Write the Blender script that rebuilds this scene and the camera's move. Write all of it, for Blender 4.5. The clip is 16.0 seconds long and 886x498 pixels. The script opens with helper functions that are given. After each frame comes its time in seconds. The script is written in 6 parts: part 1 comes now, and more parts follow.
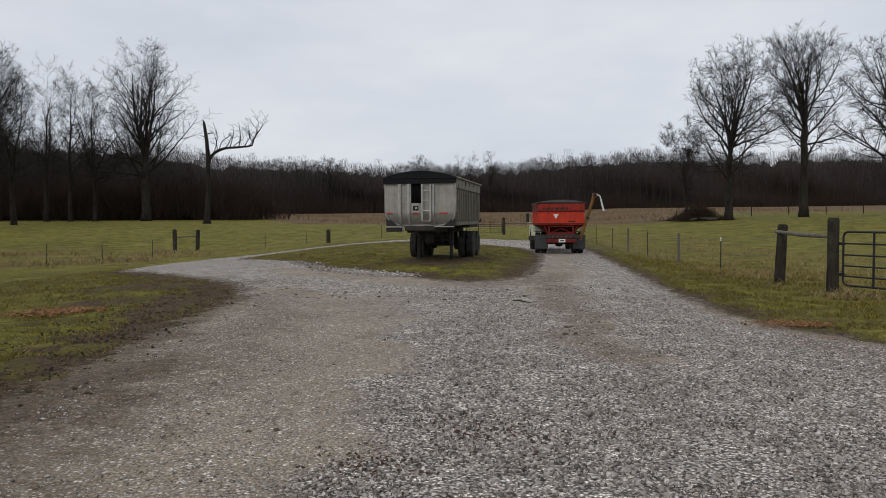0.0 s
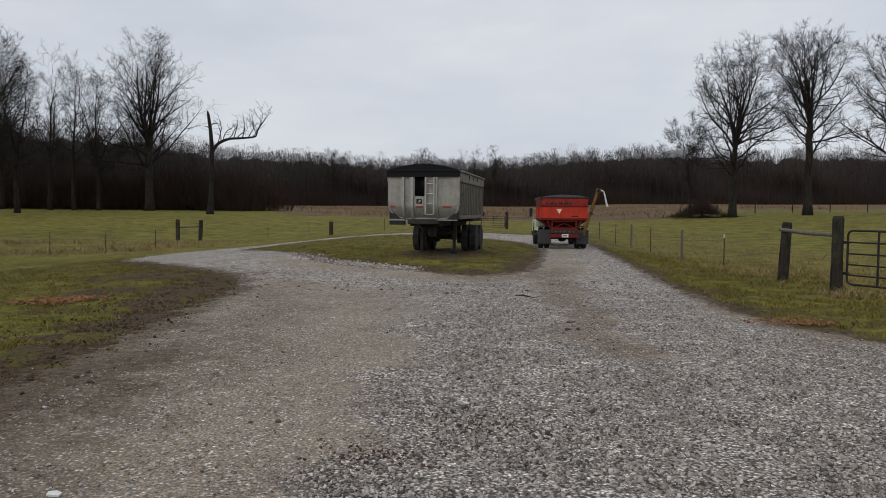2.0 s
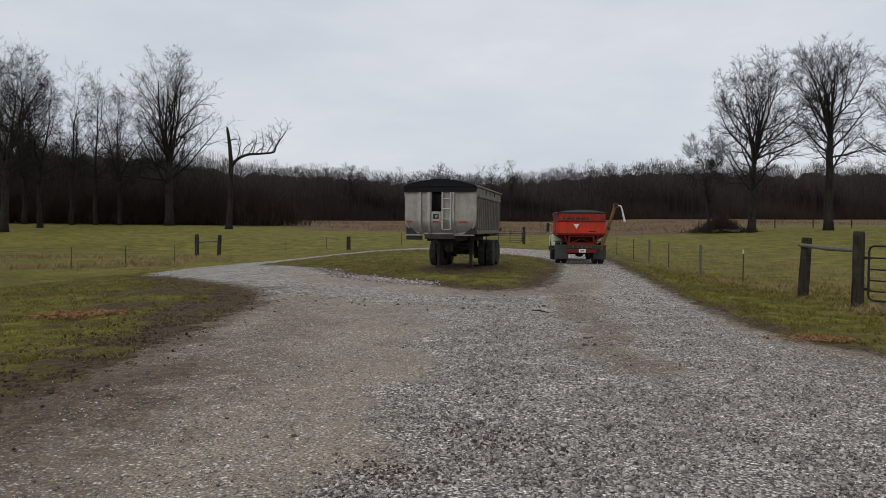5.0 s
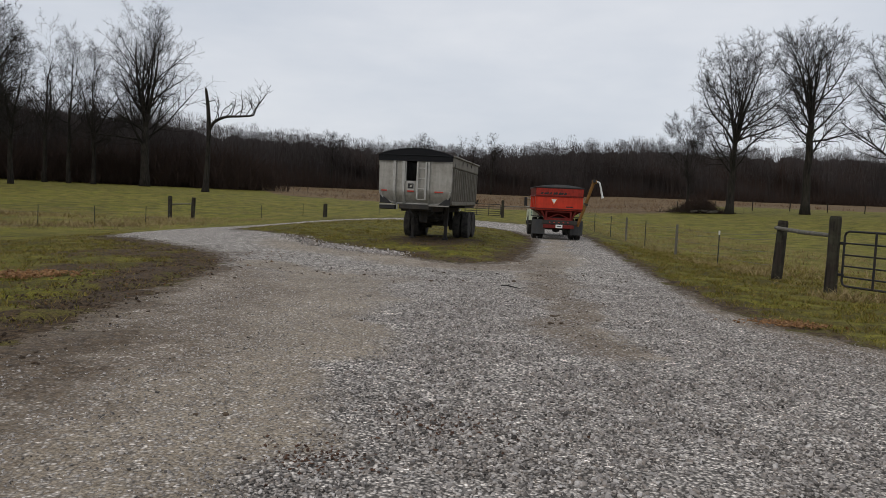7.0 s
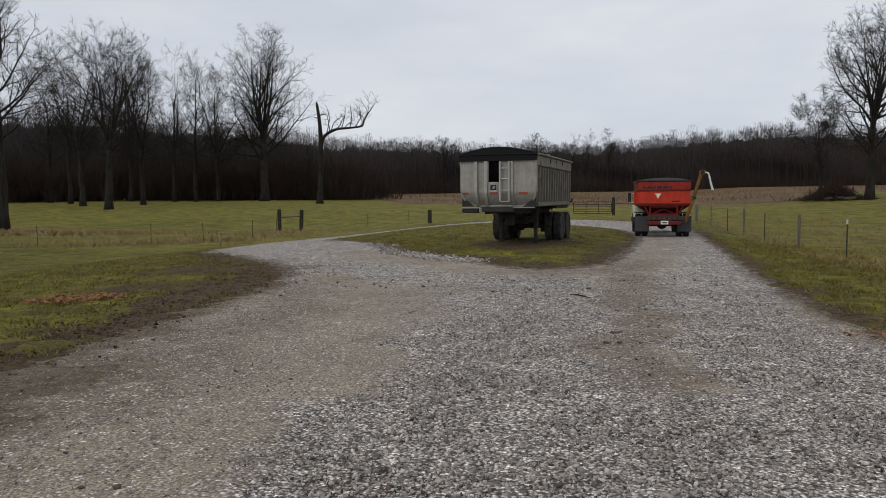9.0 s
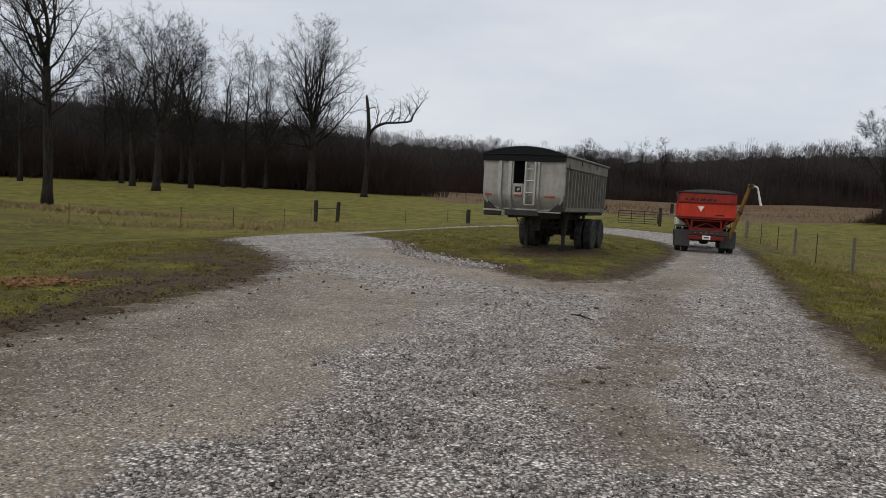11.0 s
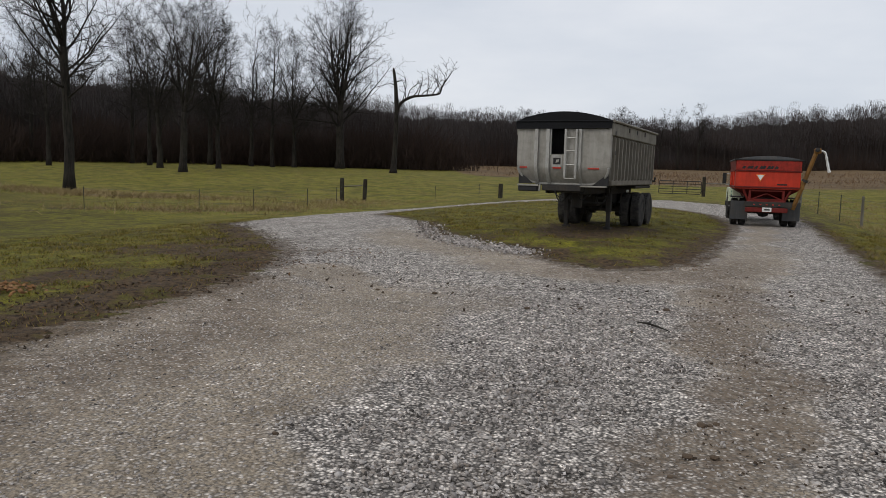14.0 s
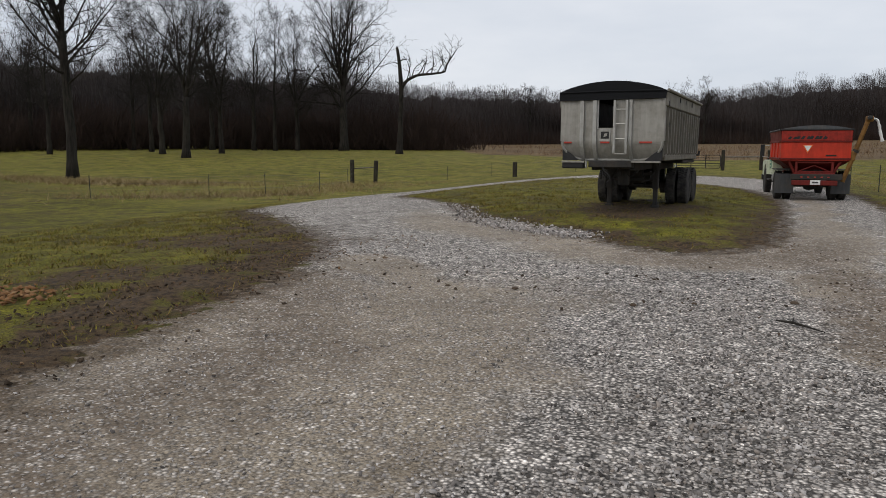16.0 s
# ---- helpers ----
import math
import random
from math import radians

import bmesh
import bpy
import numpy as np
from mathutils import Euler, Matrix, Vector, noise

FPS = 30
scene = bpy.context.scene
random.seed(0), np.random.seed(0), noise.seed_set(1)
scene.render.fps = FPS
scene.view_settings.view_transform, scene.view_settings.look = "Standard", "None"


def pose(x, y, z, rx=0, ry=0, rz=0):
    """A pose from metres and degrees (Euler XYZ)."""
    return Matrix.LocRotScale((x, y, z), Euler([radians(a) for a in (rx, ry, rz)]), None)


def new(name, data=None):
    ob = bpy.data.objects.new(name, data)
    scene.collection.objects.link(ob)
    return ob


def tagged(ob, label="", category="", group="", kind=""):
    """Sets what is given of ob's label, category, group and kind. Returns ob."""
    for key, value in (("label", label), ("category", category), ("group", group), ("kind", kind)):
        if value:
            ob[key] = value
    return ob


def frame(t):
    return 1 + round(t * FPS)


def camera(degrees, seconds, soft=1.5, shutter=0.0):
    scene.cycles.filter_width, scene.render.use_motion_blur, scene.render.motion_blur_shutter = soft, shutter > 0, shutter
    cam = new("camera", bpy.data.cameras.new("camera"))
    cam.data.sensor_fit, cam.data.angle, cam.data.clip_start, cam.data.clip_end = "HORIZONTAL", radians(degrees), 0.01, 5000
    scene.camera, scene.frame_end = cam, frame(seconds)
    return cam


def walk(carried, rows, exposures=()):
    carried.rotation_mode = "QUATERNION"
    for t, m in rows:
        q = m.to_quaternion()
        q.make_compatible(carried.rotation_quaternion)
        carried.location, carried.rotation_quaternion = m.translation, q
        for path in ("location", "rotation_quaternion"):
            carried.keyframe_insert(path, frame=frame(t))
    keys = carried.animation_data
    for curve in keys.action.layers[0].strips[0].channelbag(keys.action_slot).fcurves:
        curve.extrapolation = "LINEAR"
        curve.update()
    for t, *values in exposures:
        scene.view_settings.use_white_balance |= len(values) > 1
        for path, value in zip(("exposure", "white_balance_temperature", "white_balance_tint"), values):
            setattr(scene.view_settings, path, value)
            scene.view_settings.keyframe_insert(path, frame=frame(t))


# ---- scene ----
cam = camera(60.9, 16.0, 0.7)
METRES, EYE, TILT, LEAN, TURN = 8.35, 1.62, 0.0, 0.0, 4.7
ROWS = [
    (0.0, 0.0, 0.0, 0.0, -0.01, -2.31, 0.26),
    (0.5, -0.0002, 0.0021, -0.0004, 0.16, -2.49, -0.05),
    (1.0, -0.0016, 0.0043, -0.0004, 0.23, -2.83, -0.35),
    (1.5, -0.0015, 0.0043, -0.0003, -0.04, -2.83, -0.39),
    (2.0, -0.0016, 0.0028, -0.0002, 0.21, -2.8, -0.48),
    (2.5, -0.0007, 0.0015, -0.0003, -0.03, -2.6, -0.54),
    (3.0, 0.0, 0.0007, -0.0001, -0.34, -2.5, -0.04),
    (3.5, 0.0002, -0.0005, 0.0, 0.32, -2.2, 0.21),
    (4.0, -0.0004, -0.0009, -0.0003, 1.14, -2.02, -0.04),
    (6.5, 0.0056, 0.0188, 0.0011, 1.11, -1.36, -1.29),
    (7.0, 0.0238, 0.054, -0.002, 0.06, -3.82, -2.54),
    (7.5, 0.0498, 0.0932, -0.0023, -0.37, -3.13, -3.12),
    (8.0, 0.0852, 0.1316, 0.0044, 3.5, -3.7, -3.73),
    (8.5, 0.116, 0.1798, 0.0034, 5.67, -4.36, -1.65),
    (9.0, 0.1444, 0.2258, 0.0009, 8.98, -3.8, 0.33),
    (11.5, 0.2335, 0.4656, 0.0026, 13.2, -4.04, -3.07),
    (12.0, 0.2407, 0.5196, 0.008, 12.08, -5.46, -0.2),
    (12.5, 0.2431, 0.5672, 0.0066, 14.9, -5.2, -1.21),
    (13.0, 0.2257, 0.6137, 0.0035, 14.15, -4.54, -0.69),
    (13.5, 0.1937, 0.6566, 0.0037, 12.37, -5.91, -0.78),
    (14.0, 0.1655, 0.7022, 0.0058, 15.24, -5.98, -1.53),
    (14.5, 0.1275, 0.7371, 0.0049, 13.41, -7.3, -0.23),
    (15.0, 0.0896, 0.7664, 0.0051, 13.41, -6.78, -0.47),
    (15.5, 0.0579, 0.8037, 0.0028, 16.04, -5.42, -1.77),
    (16.0, 0.0164, 0.8319, -0.0009, 15.25, -7.48, -0.19),
]
walk(cam, [(t, pose(0, 0, EYE, TILT, LEAN, TURN) @ pose(METRES * x, METRES * y, METRES * z, 90 + pitch, roll, yaw)) for t, x, y, z, yaw, pitch, roll in ROWS],
     exposures=((0.0, -0.03), (1.0, -0.10), (4.0, -0.10), (6.5, -0.06), (9.0, -0.06), (12.5, -0.02), (16.0, 0.06)))

# ---- world and sun: a bright overcast winter sky ----
SUN_EL, SUN_ROT = 42.0, 210.0
world = bpy.data.worlds.new("world")
scene.world = world
world.use_nodes = True
wt = world.node_tree
wt.nodes.clear()


def wnode(kind, **vals):
    n = wt.nodes.new(kind)
    for k, v in vals.items():
        n.inputs[k].default_value = v
    return n


w_out = wt.nodes.new("ShaderNodeOutputWorld")
w_sky = wt.nodes.new("ShaderNodeTexSky")
w_sky.sky_type, w_sky.sun_disc = "NISHITA", False
w_sky.sun_elevation, w_sky.sun_rotation = radians(SUN_EL), radians(SUN_ROT)
w_bg_sky = wnode("ShaderNodeBackground", Strength=0.06)
wt.links.new(w_sky.outputs[0], w_bg_sky.inputs[0])
w_co = wt.nodes.new("ShaderNodeTexCoord")
w_map = wt.nodes.new("ShaderNodeMapping")
w_map.inputs["Scale"].default_value = (1.0, 1.0, 3.2)
wt.links.new(w_co.outputs["Generated"], w_map.inputs[0])
w_noise = wnode("ShaderNodeTexNoise", Scale=2.3, Detail=5.0, Roughness=0.55)
wt.links.new(w_map.outputs[0], w_noise.inputs["Vector"])
w_ramp = wt.nodes.new("ShaderNodeValToRGB")
w_ramp.color_ramp.elements[0].position, w_ramp.color_ramp.elements[0].color = 0.30, (0.630, 0.680, 0.765, 1)
w_ramp.color_ramp.elements[1].position, w_ramp.color_ramp.elements[1].color = 0.72, (0.840, 0.862, 0.910, 1)
wt.links.new(w_noise.outputs[0], w_ramp.inputs[0])
w_bg_cloud = wnode("ShaderNodeBackground", Strength=1.0)
wt.links.new(w_ramp.outputs[0], w_bg_cloud.inputs[0])
w_mix = wt.nodes.new("ShaderNodeMixShader")
w_mix.inputs[0].default_value = 0.88
wt.links.new(w_bg_sky.outputs[0], w_mix.inputs[1])
wt.links.new(w_bg_cloud.outputs[0], w_mix.inputs[2])
wt.links.new(w_mix.outputs[0], w_out.inputs[0])

sun = new("sun", bpy.data.lights.new("sun", "SUN"))
sun.data.energy, sun.data.angle, sun.data.color = 0.85, radians(35), (1.0, 0.93, 0.84)
sun.matrix_world = pose(0, 0, 40, 90 - SUN_EL, 0, 180 - SUN_ROT)


# ---- materials ----
class Mat:
    """A node material with short calls for its nodes."""

    def __init__(self, name):
        self.m = bpy.data.materials.new(name)
        self.m.use_nodes = True
        self.t = self.m.node_tree
        self.b = self.t.nodes["Principled BSDF"]
        self.co = None
        self.b.inputs["Specular IOR Level"].default_value = 0.22

    def node(self, kind, props=None, **ins):
        n = self.t.nodes.new(kind)
        for k, v in (props or {}).items():
            setattr(n, k, v)
        for k, v in ins.items():
            self.put(n, k.replace("_", " "), v)
        return n

    def put(self, n, key, v):
        sock = n.inputs[key]
        if isinstance(v, bpy.types.NodeSocket):
            self.t.links.new(v, sock)
        else:
            sock.default_value = v

    def pos(self):
        if self.co is None:
            self.co = self.node("ShaderNodeNewGeometry").outputs["Position"]
        return self.co

    def obj(self):
        return self.node("ShaderNodeTexCoord").outputs["Object"]

    def noise(self, scale, detail=4.0, rough=0.55, at=None, stretch=None):
        v = at or self.pos()
        if stretch:
            v = self.node("ShaderNodeMapping", Vector=v, Scale=stretch).outputs[0]
        return self.node("ShaderNodeTexNoise", Vector=v, Scale=scale, Detail=detail, Roughness=rough).outputs[0]

    def ramp(self, fac, a, b):
        """a and b: position and colour (or grey)."""
        r = self.node("ShaderNodeValToRGB", Fac=fac)
        for e, (p, c) in zip(r.color_ramp.elements, (a, b)):
            e.position = p
            e.color = (*c, 1) if isinstance(c, tuple) else (c, c, c, 1)
        return r.outputs[0]

    def mix(self, fac, a, b, how="MIX"):
        n = self.node("ShaderNodeMix", dict(data_type="RGBA", blend_type=how))
        for i, v in ((0, fac), (6, a), (7, b)):
            if isinstance(v, bpy.types.NodeSocket):
                self.t.links.new(v, n.inputs[i])
            else:
                n.inputs[i].default_value = (*v, 1) if isinstance(v, tuple) else v
        return n.outputs[2]

    def math(self, op, a, b=0.0, clamp=False):
        n = self.node("ShaderNodeMath", dict(operation=op, use_clamp=clamp))
        for i, v in ((0, a), (1, b)):
            self.put(n, i, v) if not isinstance(v, bpy.types.NodeSocket) else self.t.links.new(v, n.inputs[i])
        return n.outputs[0]

    def bump(self, height, strength=0.5, dist=0.02):
        n = self.node("ShaderNodeBump", Height=height, Strength=strength, Distance=dist)
        self.t.links.new(n.outputs[0], self.b.inputs["Normal"])

    def attr(self, name):
        return self.node("ShaderNodeAttribute", dict(attribute_name=name)).outputs["Fac"]

    def out(self, colour=None, rough=None, metal=None):
        for key, v in (("Base Color", colour), ("Roughness", rough), ("Metallic", metal)):
            if v is not None:
                self.put(self.b, key, (*v, 1) if isinstance(v, tuple) else v)
        return self.m


def paint(name, c, rough=0.45, dirt=(0.10, 0.085, 0.065), amount=0.35, metal=0.0, scale=3.0):
    """Paint or sheet with dirt blotches and fine grain."""
    k = Mat(name)
    o = k.obj()
    big = k.ramp(k.noise(scale, 6, 0.65, at=o), (0.45, 0.0), (0.75, 1.0))
    fine = k.ramp(k.noise(scale * 5, 5, 0.6, at=o, stretch=(1, 1, 0.12)), (0.36, 0.86), (0.66, 1.07))
    col = k.mix(1.0, k.mix(k.math("MULTIPLY", big, amount), c, dirt), fine, "MULTIPLY")
    k.bump(k.noise(scale * 9, 4, 0.6, at=o), 0.15, 0.01)
    return k.out(col, k.math("ADD", k.math("MULTIPLY", big, 0.25), rough), metal)


def rubber(name):
    k = Mat(name)
    o = k.obj()
    col = k.ramp(k.noise(5, 5, 0.6, at=o), (0.35, (0.018, 0.018, 0.019)), (0.75, (0.075, 0.068, 0.058)))
    k.bump(k.noise(40, 3, 0.5, at=o), 0.3, 0.01)
    return k.out(col, 0.85)


def bark(name, lo, hi, scale=6.0):
    k = Mat(name)
    f = k.noise(scale, 6, 0.65, stretch=(1, 1, 0.18))
    big = k.noise(0.6, 3, 0.5)
    col = k.mix(k.ramp(big, (0.4, 0.0), (0.65, 0.3)), k.ramp(f, (0.38, lo), (0.66, hi)), (0.04, 0.038, 0.026))
    k.bump(f, 0.8, 0.05)
    return k.out(col, 0.95)


def timber(name, lo, hi):
    k = Mat(name)
    o = k.obj()
    f = k.noise(16, 6, 0.6, at=o, stretch=(1, 1, 0.09))
    b = k.noise(3, 4, 0.6, at=o)
    col = k.mix(k.ramp(b, (0.45, 0.0), (0.7, 0.6)), k.ramp(f, (0.3, lo), (0.72, hi)), (0.07, 0.075, 0.045))
    k.bump(f, 0.7, 0.02)
    return k.out(col, 0.92)


def island(name, cols, rough=0.9, spread=0.25):
    """Colour that differs from piece to piece within one mesh."""
    k = Mat(name)
    g = k.node("ShaderNodeNewGeometry").outputs["Random Per Island"]
    r = k.node("ShaderNodeValToRGB", Fac=g)
    els = r.color_ramp.elements
    while len(els) < len(cols):
        els.new(0.5)
    for i, c in enumerate(cols):
        els[i].position = i / (len(cols) - 1)
        els[i].color = (*c, 1)
    col = k.mix(1.0, r.outputs[0], k.ramp(k.noise(30, 3, 0.6), (0.3, 1 - spread), (0.7, 1 + spread)), "MULTIPLY")
    return k.out(col, rough)


def ground_material():
    k = Mat("ground")
    n1, n2, n3 = k.noise(0.35, 5, 0.6), k.noise(2.2, 6, 0.65), k.noise(11, 6, 0.65)
    n4 = k.noise(45, 4, 0.6)
    # grass: green, straw and olive patches, thin where the soil shows
    nb, nm = k.noise(0.13, 4, 0.6), k.noise(0.8, 6, 0.7)
    green = k.ramp(n2, (0.36, (0.046, 0.043, 0.004)), (0.62, (0.190, 0.176, 0.013)))
    straw = k.ramp(n3, (0.38, (0.085, 0.066, 0.012)), (0.60, (0.290, 0.235, 0.050)))
    grass = k.mix(k.ramp(k.mix(0.5, n1, nb), (0.43, 0.03), (0.57, 0.52)), green, straw)
    grass = k.mix(1.0, grass, k.ramp(k.noise(0.30, 5, 0.7, stretch=(0.75, 1, 1)), (0.38, 0.72), (0.62, 1.16)), "MULTIPLY")
    # trampled verges show brown litter, the pasture stands longer and more yellow
    lush = k.attr("lush")
    worn = k.math("SUBTRACT", 0.78, k.math("MULTIPLY", lush, 0.40))
    grass = k.mix(k.math("MULTIPLY", k.ramp(nm, (0.49, 0.0), (0.60, 1.0)), worn), grass, k.ramp(n3, (0.4, (0.030, 0.024, 0.008)), (0.6, (0.098, 0.070, 0.022))))
    grass = k.mix(k.math("MULTIPLY", k.ramp(n3, (0.50, 0.0), (0.60, 1.0)), k.math("MULTIPLY", worn, 0.72)), grass, (0.038, 0.031, 0.008))
    sward = k.mix(k.ramp(k.noise(0.55, 6, 0.7), (0.36, 0.0), (0.62, 1.0)), k.ramp(nm, (0.40, (0.056, 0.061, 0.004)), (0.62, (0.192, 0.196, 0.012))), k.ramp(nm, (0.40, (0.088, 0.070, 0.013)), (0.62, (0.285, 0.232, 0.050))))
    grass = k.mix(k.math("MULTIPLY", lush, 0.66), grass, sward)
    grass = k.mix(1.0, grass, k.ramp(n4, (0.38, 0.52), (0.62, 1.45)), "MULTIPLY")
    # tall dry field grass
    dry = k.ramp(k.mix(0.5, k.noise(1.4, 6, 0.7), k.noise(0.35, 5, 0.7, stretch=(0.3, 1, 1))), (0.38, (0.055, 0.032, 0.016)), (0.62, (0.212, 0.142, 0.068)))
    edge_d = k.math("ADD", k.attr("dry"), k.math("MULTIPLY", k.math("SUBTRACT", n1, 0.5), 0.9))
    base = k.mix(k.ramp(edge_d, (0.42, 0.0), (0.58, 1.0)), grass, dry)
    # bare soil
    soil = k.ramp(n3, (0.36, (0.024, 0.0150, 0.0075)), (0.64, (0.108, 0.068, 0.034)))
    edge_m = k.math("ADD", k.attr("mud"), k.math("MULTIPLY", k.math("SUBTRACT", k.mix(0.5, n2, nm), 0.5), 3.3))
    base = k.mix(k.ramp(edge_m, (0.40, 0.0), (0.66, 1.0)), base, soil)
    # gravel: crushed limestone, stone by stone, with tan fines showing between
    vor = k.node("ShaderNodeTexVoronoi", Vector=k.pos(), Scale=36.0, Randomness=1.0)
    vor2 = k.node("ShaderNodeTexVoronoi", Vector=k.pos(), Scale=9.0, Randomness=1.0)
    sep = k.node("ShaderNodeSeparateColor", Color=vor.outputs["Color"])
    stone = k.ramp(sep.outputs[0], (0.0, (0.1545, 0.138, 0.1212)), (1.0, (0.9476, 0.866, 0.7809)))
    sep2 = k.node("ShaderNodeSeparateColor", Color=vor2.outputs["Color"])
    stone = k.mix(0.5, stone, k.ramp(sep2.outputs[0], (0.0, (0.357, 0.315, 0.2755)), (1.0, (0.756, 0.678, 0.6029))))
    # darker towards each stone's edge, the gaps' shade painted into the colour
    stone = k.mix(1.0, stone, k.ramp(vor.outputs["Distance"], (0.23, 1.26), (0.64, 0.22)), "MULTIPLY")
    # clusters of pale and dark stones
    stone = k.mix(1.0, stone, k.ramp(k.noise(7.5, 5, 0.75), (0.40, 0.58), (0.60, 1.46)), "MULTIPLY")
    stone = k.mix(1.0, stone, k.ramp(k.noise(21, 3, 0.7), (0.38, 0.66), (0.62, 1.34)), "MULTIPLY")
    fines = k.mix(k.ramp(n2, (0.3, 0.0), (0.7, 1.0)), k.ramp(n4, (0.36, (0.120, 0.093, 0.066)), (0.64, (0.385, 0.315, 0.242))),
                  k.ramp(n4, (0.36, (0.200, 0.160, 0.112)), (0.64, (0.53, 0.445, 0.338))))
    edge_f = k.math("ADD", k.attr("dirt"), k.math("MULTIPLY", k.math("SUBTRACT", k.noise(1.6, 7, 0.7), 0.5), 1.0))
    some = k.math("MULTIPLY", k.ramp(edge_f, (0.34, 0.0), (0.66, 1.0)), k.ramp(sep.outputs[1], (0.36, 1.0), (0.80, 0.28)))
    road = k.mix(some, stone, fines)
    road = k.mix(1.0, road, k.ramp(k.noise(0.5, 5, 0.6), (0.3, 0.80), (0.7, 1.08)), "MULTIPLY")
    brown = k.math("MULTIPLY", k.ramp(k.math("ADD", k.attr("brown"), k.math("MULTIPLY", k.math("SUBTRACT", k.noise(2.6, 7, 0.75), 0.5), 1.6)), (0.35, 0.0), (0.85, 1.0)), k.ramp(sep.outputs[1], (0.45, 0.85), (0.85, 0.15)))
    road = k.mix(brown, road, k.ramp(n3, (0.36, (0.060, 0.043, 0.030)), (0.64, (0.235, 0.180, 0.132))))
    edge_g = k.math("ADD", k.attr("gravel"), k.math("MULTIPLY", k.math("SUBTRACT", n2, 0.5), 1.5))
    edge_g = k.math("ADD", edge_g, k.math("MULTIPLY", k.math("SUBTRACT", n3, 0.5), 0.45))
    on = k.ramp(edge_g, (0.46, 0.0), (0.56, 1.0))
    film = k.math("MULTIPLY", k.ramp(edge_m, (0.15, 0.0), (0.80, 1.0)), 0.92)
    road = k.mix(film, road, k.mix(0.22, soil, road))
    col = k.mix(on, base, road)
    height = k.mix(on, k.math("MULTIPLY", n4, 1.4), k.math("SUBTRACT", 1.0, vor.outputs["Distance"]))
    k.bump(height, 0.7, 0.03)
    wet = k.math("MULTIPLY", k.ramp(edge_m, (0.75, 0.0), (1.15, 1.0)), 0.15)
    return k.out(col, k.math("SUBTRACT", 0.93, wet))


M_GROUND = ground_material()
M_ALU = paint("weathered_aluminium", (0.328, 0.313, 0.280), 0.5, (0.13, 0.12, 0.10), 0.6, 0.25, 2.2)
# brighter than M_ALU: contrast that flat light loses is put into the colour
M_BRIGHT = paint("brightened_aluminium", (0.40, 0.392, 0.365), 0.45, (0.18, 0.17, 0.145), 0.55, 0.3, 4.0)
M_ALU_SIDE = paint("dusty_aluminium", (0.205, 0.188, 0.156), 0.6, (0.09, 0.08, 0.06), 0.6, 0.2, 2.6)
M_BLACK = paint("black_paint", (0.022, 0.022, 0.023), 0.55, (0.07, 0.06, 0.05), 0.4)
M_LEG = paint("grimy_grey_steel", (0.036, 0.033, 0.030), 0.7, (0.05, 0.04, 0.03), 0.6)
M_FRAME = paint("grimy_steel", (0.035, 0.033, 0.031), 0.7, (0.09, 0.07, 0.05), 0.6)
M_TARP = paint("black_tarp", (0.006, 0.0065, 0.008), 0.75, (0.03, 0.03, 0.03), 0.3, 0.0, 6.0)
M_REFLECT = paint("red_reflector", (0.42, 0.05, 0.035), 0.3, amount=0.2)
M_RUBBER = rubber("tyre_rubber")
M_RIM = paint("dusty_rim", (0.22, 0.21, 0.20), 0.5, amount=0.6)
M_HOSE = paint("rubber_hose", (0.02, 0.02, 0.02), 0.6)
M_RED = paint("red_truck_paint", (0.520, 0.040, 0.018), 0.45, (0.16, 0.035, 0.02), 0.45, 0.0, 2.4)
M_MIDRED = paint("worn_red_board", (0.30, 0.026, 0.016), 0.55, (0.05, 0.02, 0.015), 0.75, 0.0, 5.0)
M_DKRED = paint("dark_red_steel", (0.15, 0.016, 0.012), 0.6, (0.03, 0.02, 0.015), 0.65)
M_CREAM = paint("cream_cab_paint", (0.62, 0.66, 0.50), 0.35, (0.3, 0.28, 0.2), 0.3)
M_GREEN = paint("green_sign_paint", (0.05, 0.20, 0.13), 0.4)
M_CHROME = paint("dull_chrome", (0.55, 0.56, 0.57), 0.28, amount=0.2, metal=0.8)
M_YELLOW = paint("rusty_yellow_paint", (0.19, 0.095, 0.025), 0.6, (0.05, 0.027, 0.014), 0.85)
M_WHITE = paint("white_cloth", (0.74, 0.74, 0.72), 0.8, (0.4, 0.38, 0.33), 0.3)
M_SLOW = paint("orange_reflector", (0.75, 0.16, 0.03), 0.35, amount=0.15)
M_FLAP = paint("grey_mud_flap", (0.060, 0.062, 0.064), 0.75, (0.12, 0.10, 0.08), 0.5)
M_GLASS = paint("dark_cab_glass", (0.03, 0.04, 0.045), 0.08, amount=0.1)
M_LAMP = paint("headlamp_glass", (0.75, 0.76, 0.74), 0.15, amount=0.1, metal=0.3)
M_BARK = bark("oak_bark", (0.009, 0.0078, 0.0065), (0.036, 0.030, 0.025))
M_TWIG = bark("twig_bark", (0.012, 0.0103, 0.0093), (0.036, 0.030, 0.027), 2.0)
M_POST = timber("dark_post_timber", (0.011, 0.009, 0.007), (0.042, 0.033, 0.026))
M_GREYWOOD = timber("grey_weathered_timber", (0.075, 0.068, 0.056), (0.22, 0.20, 0.17))
M_STEEL = paint("dark_gate_steel", (0.020, 0.020, 0.021), 0.5, (0.08, 0.05, 0.03), 0.4)
M_TPOST = paint("green_black_post_steel", (0.035, 0.04, 0.035), 0.6, (0.10, 0.06, 0.04), 0.5)
M_TIP = paint("white_post_tip", (0.70, 0.70, 0.67), 0.6)
M_WIRE = paint("fence_wire", (0.12, 0.115, 0.11), 0.6)
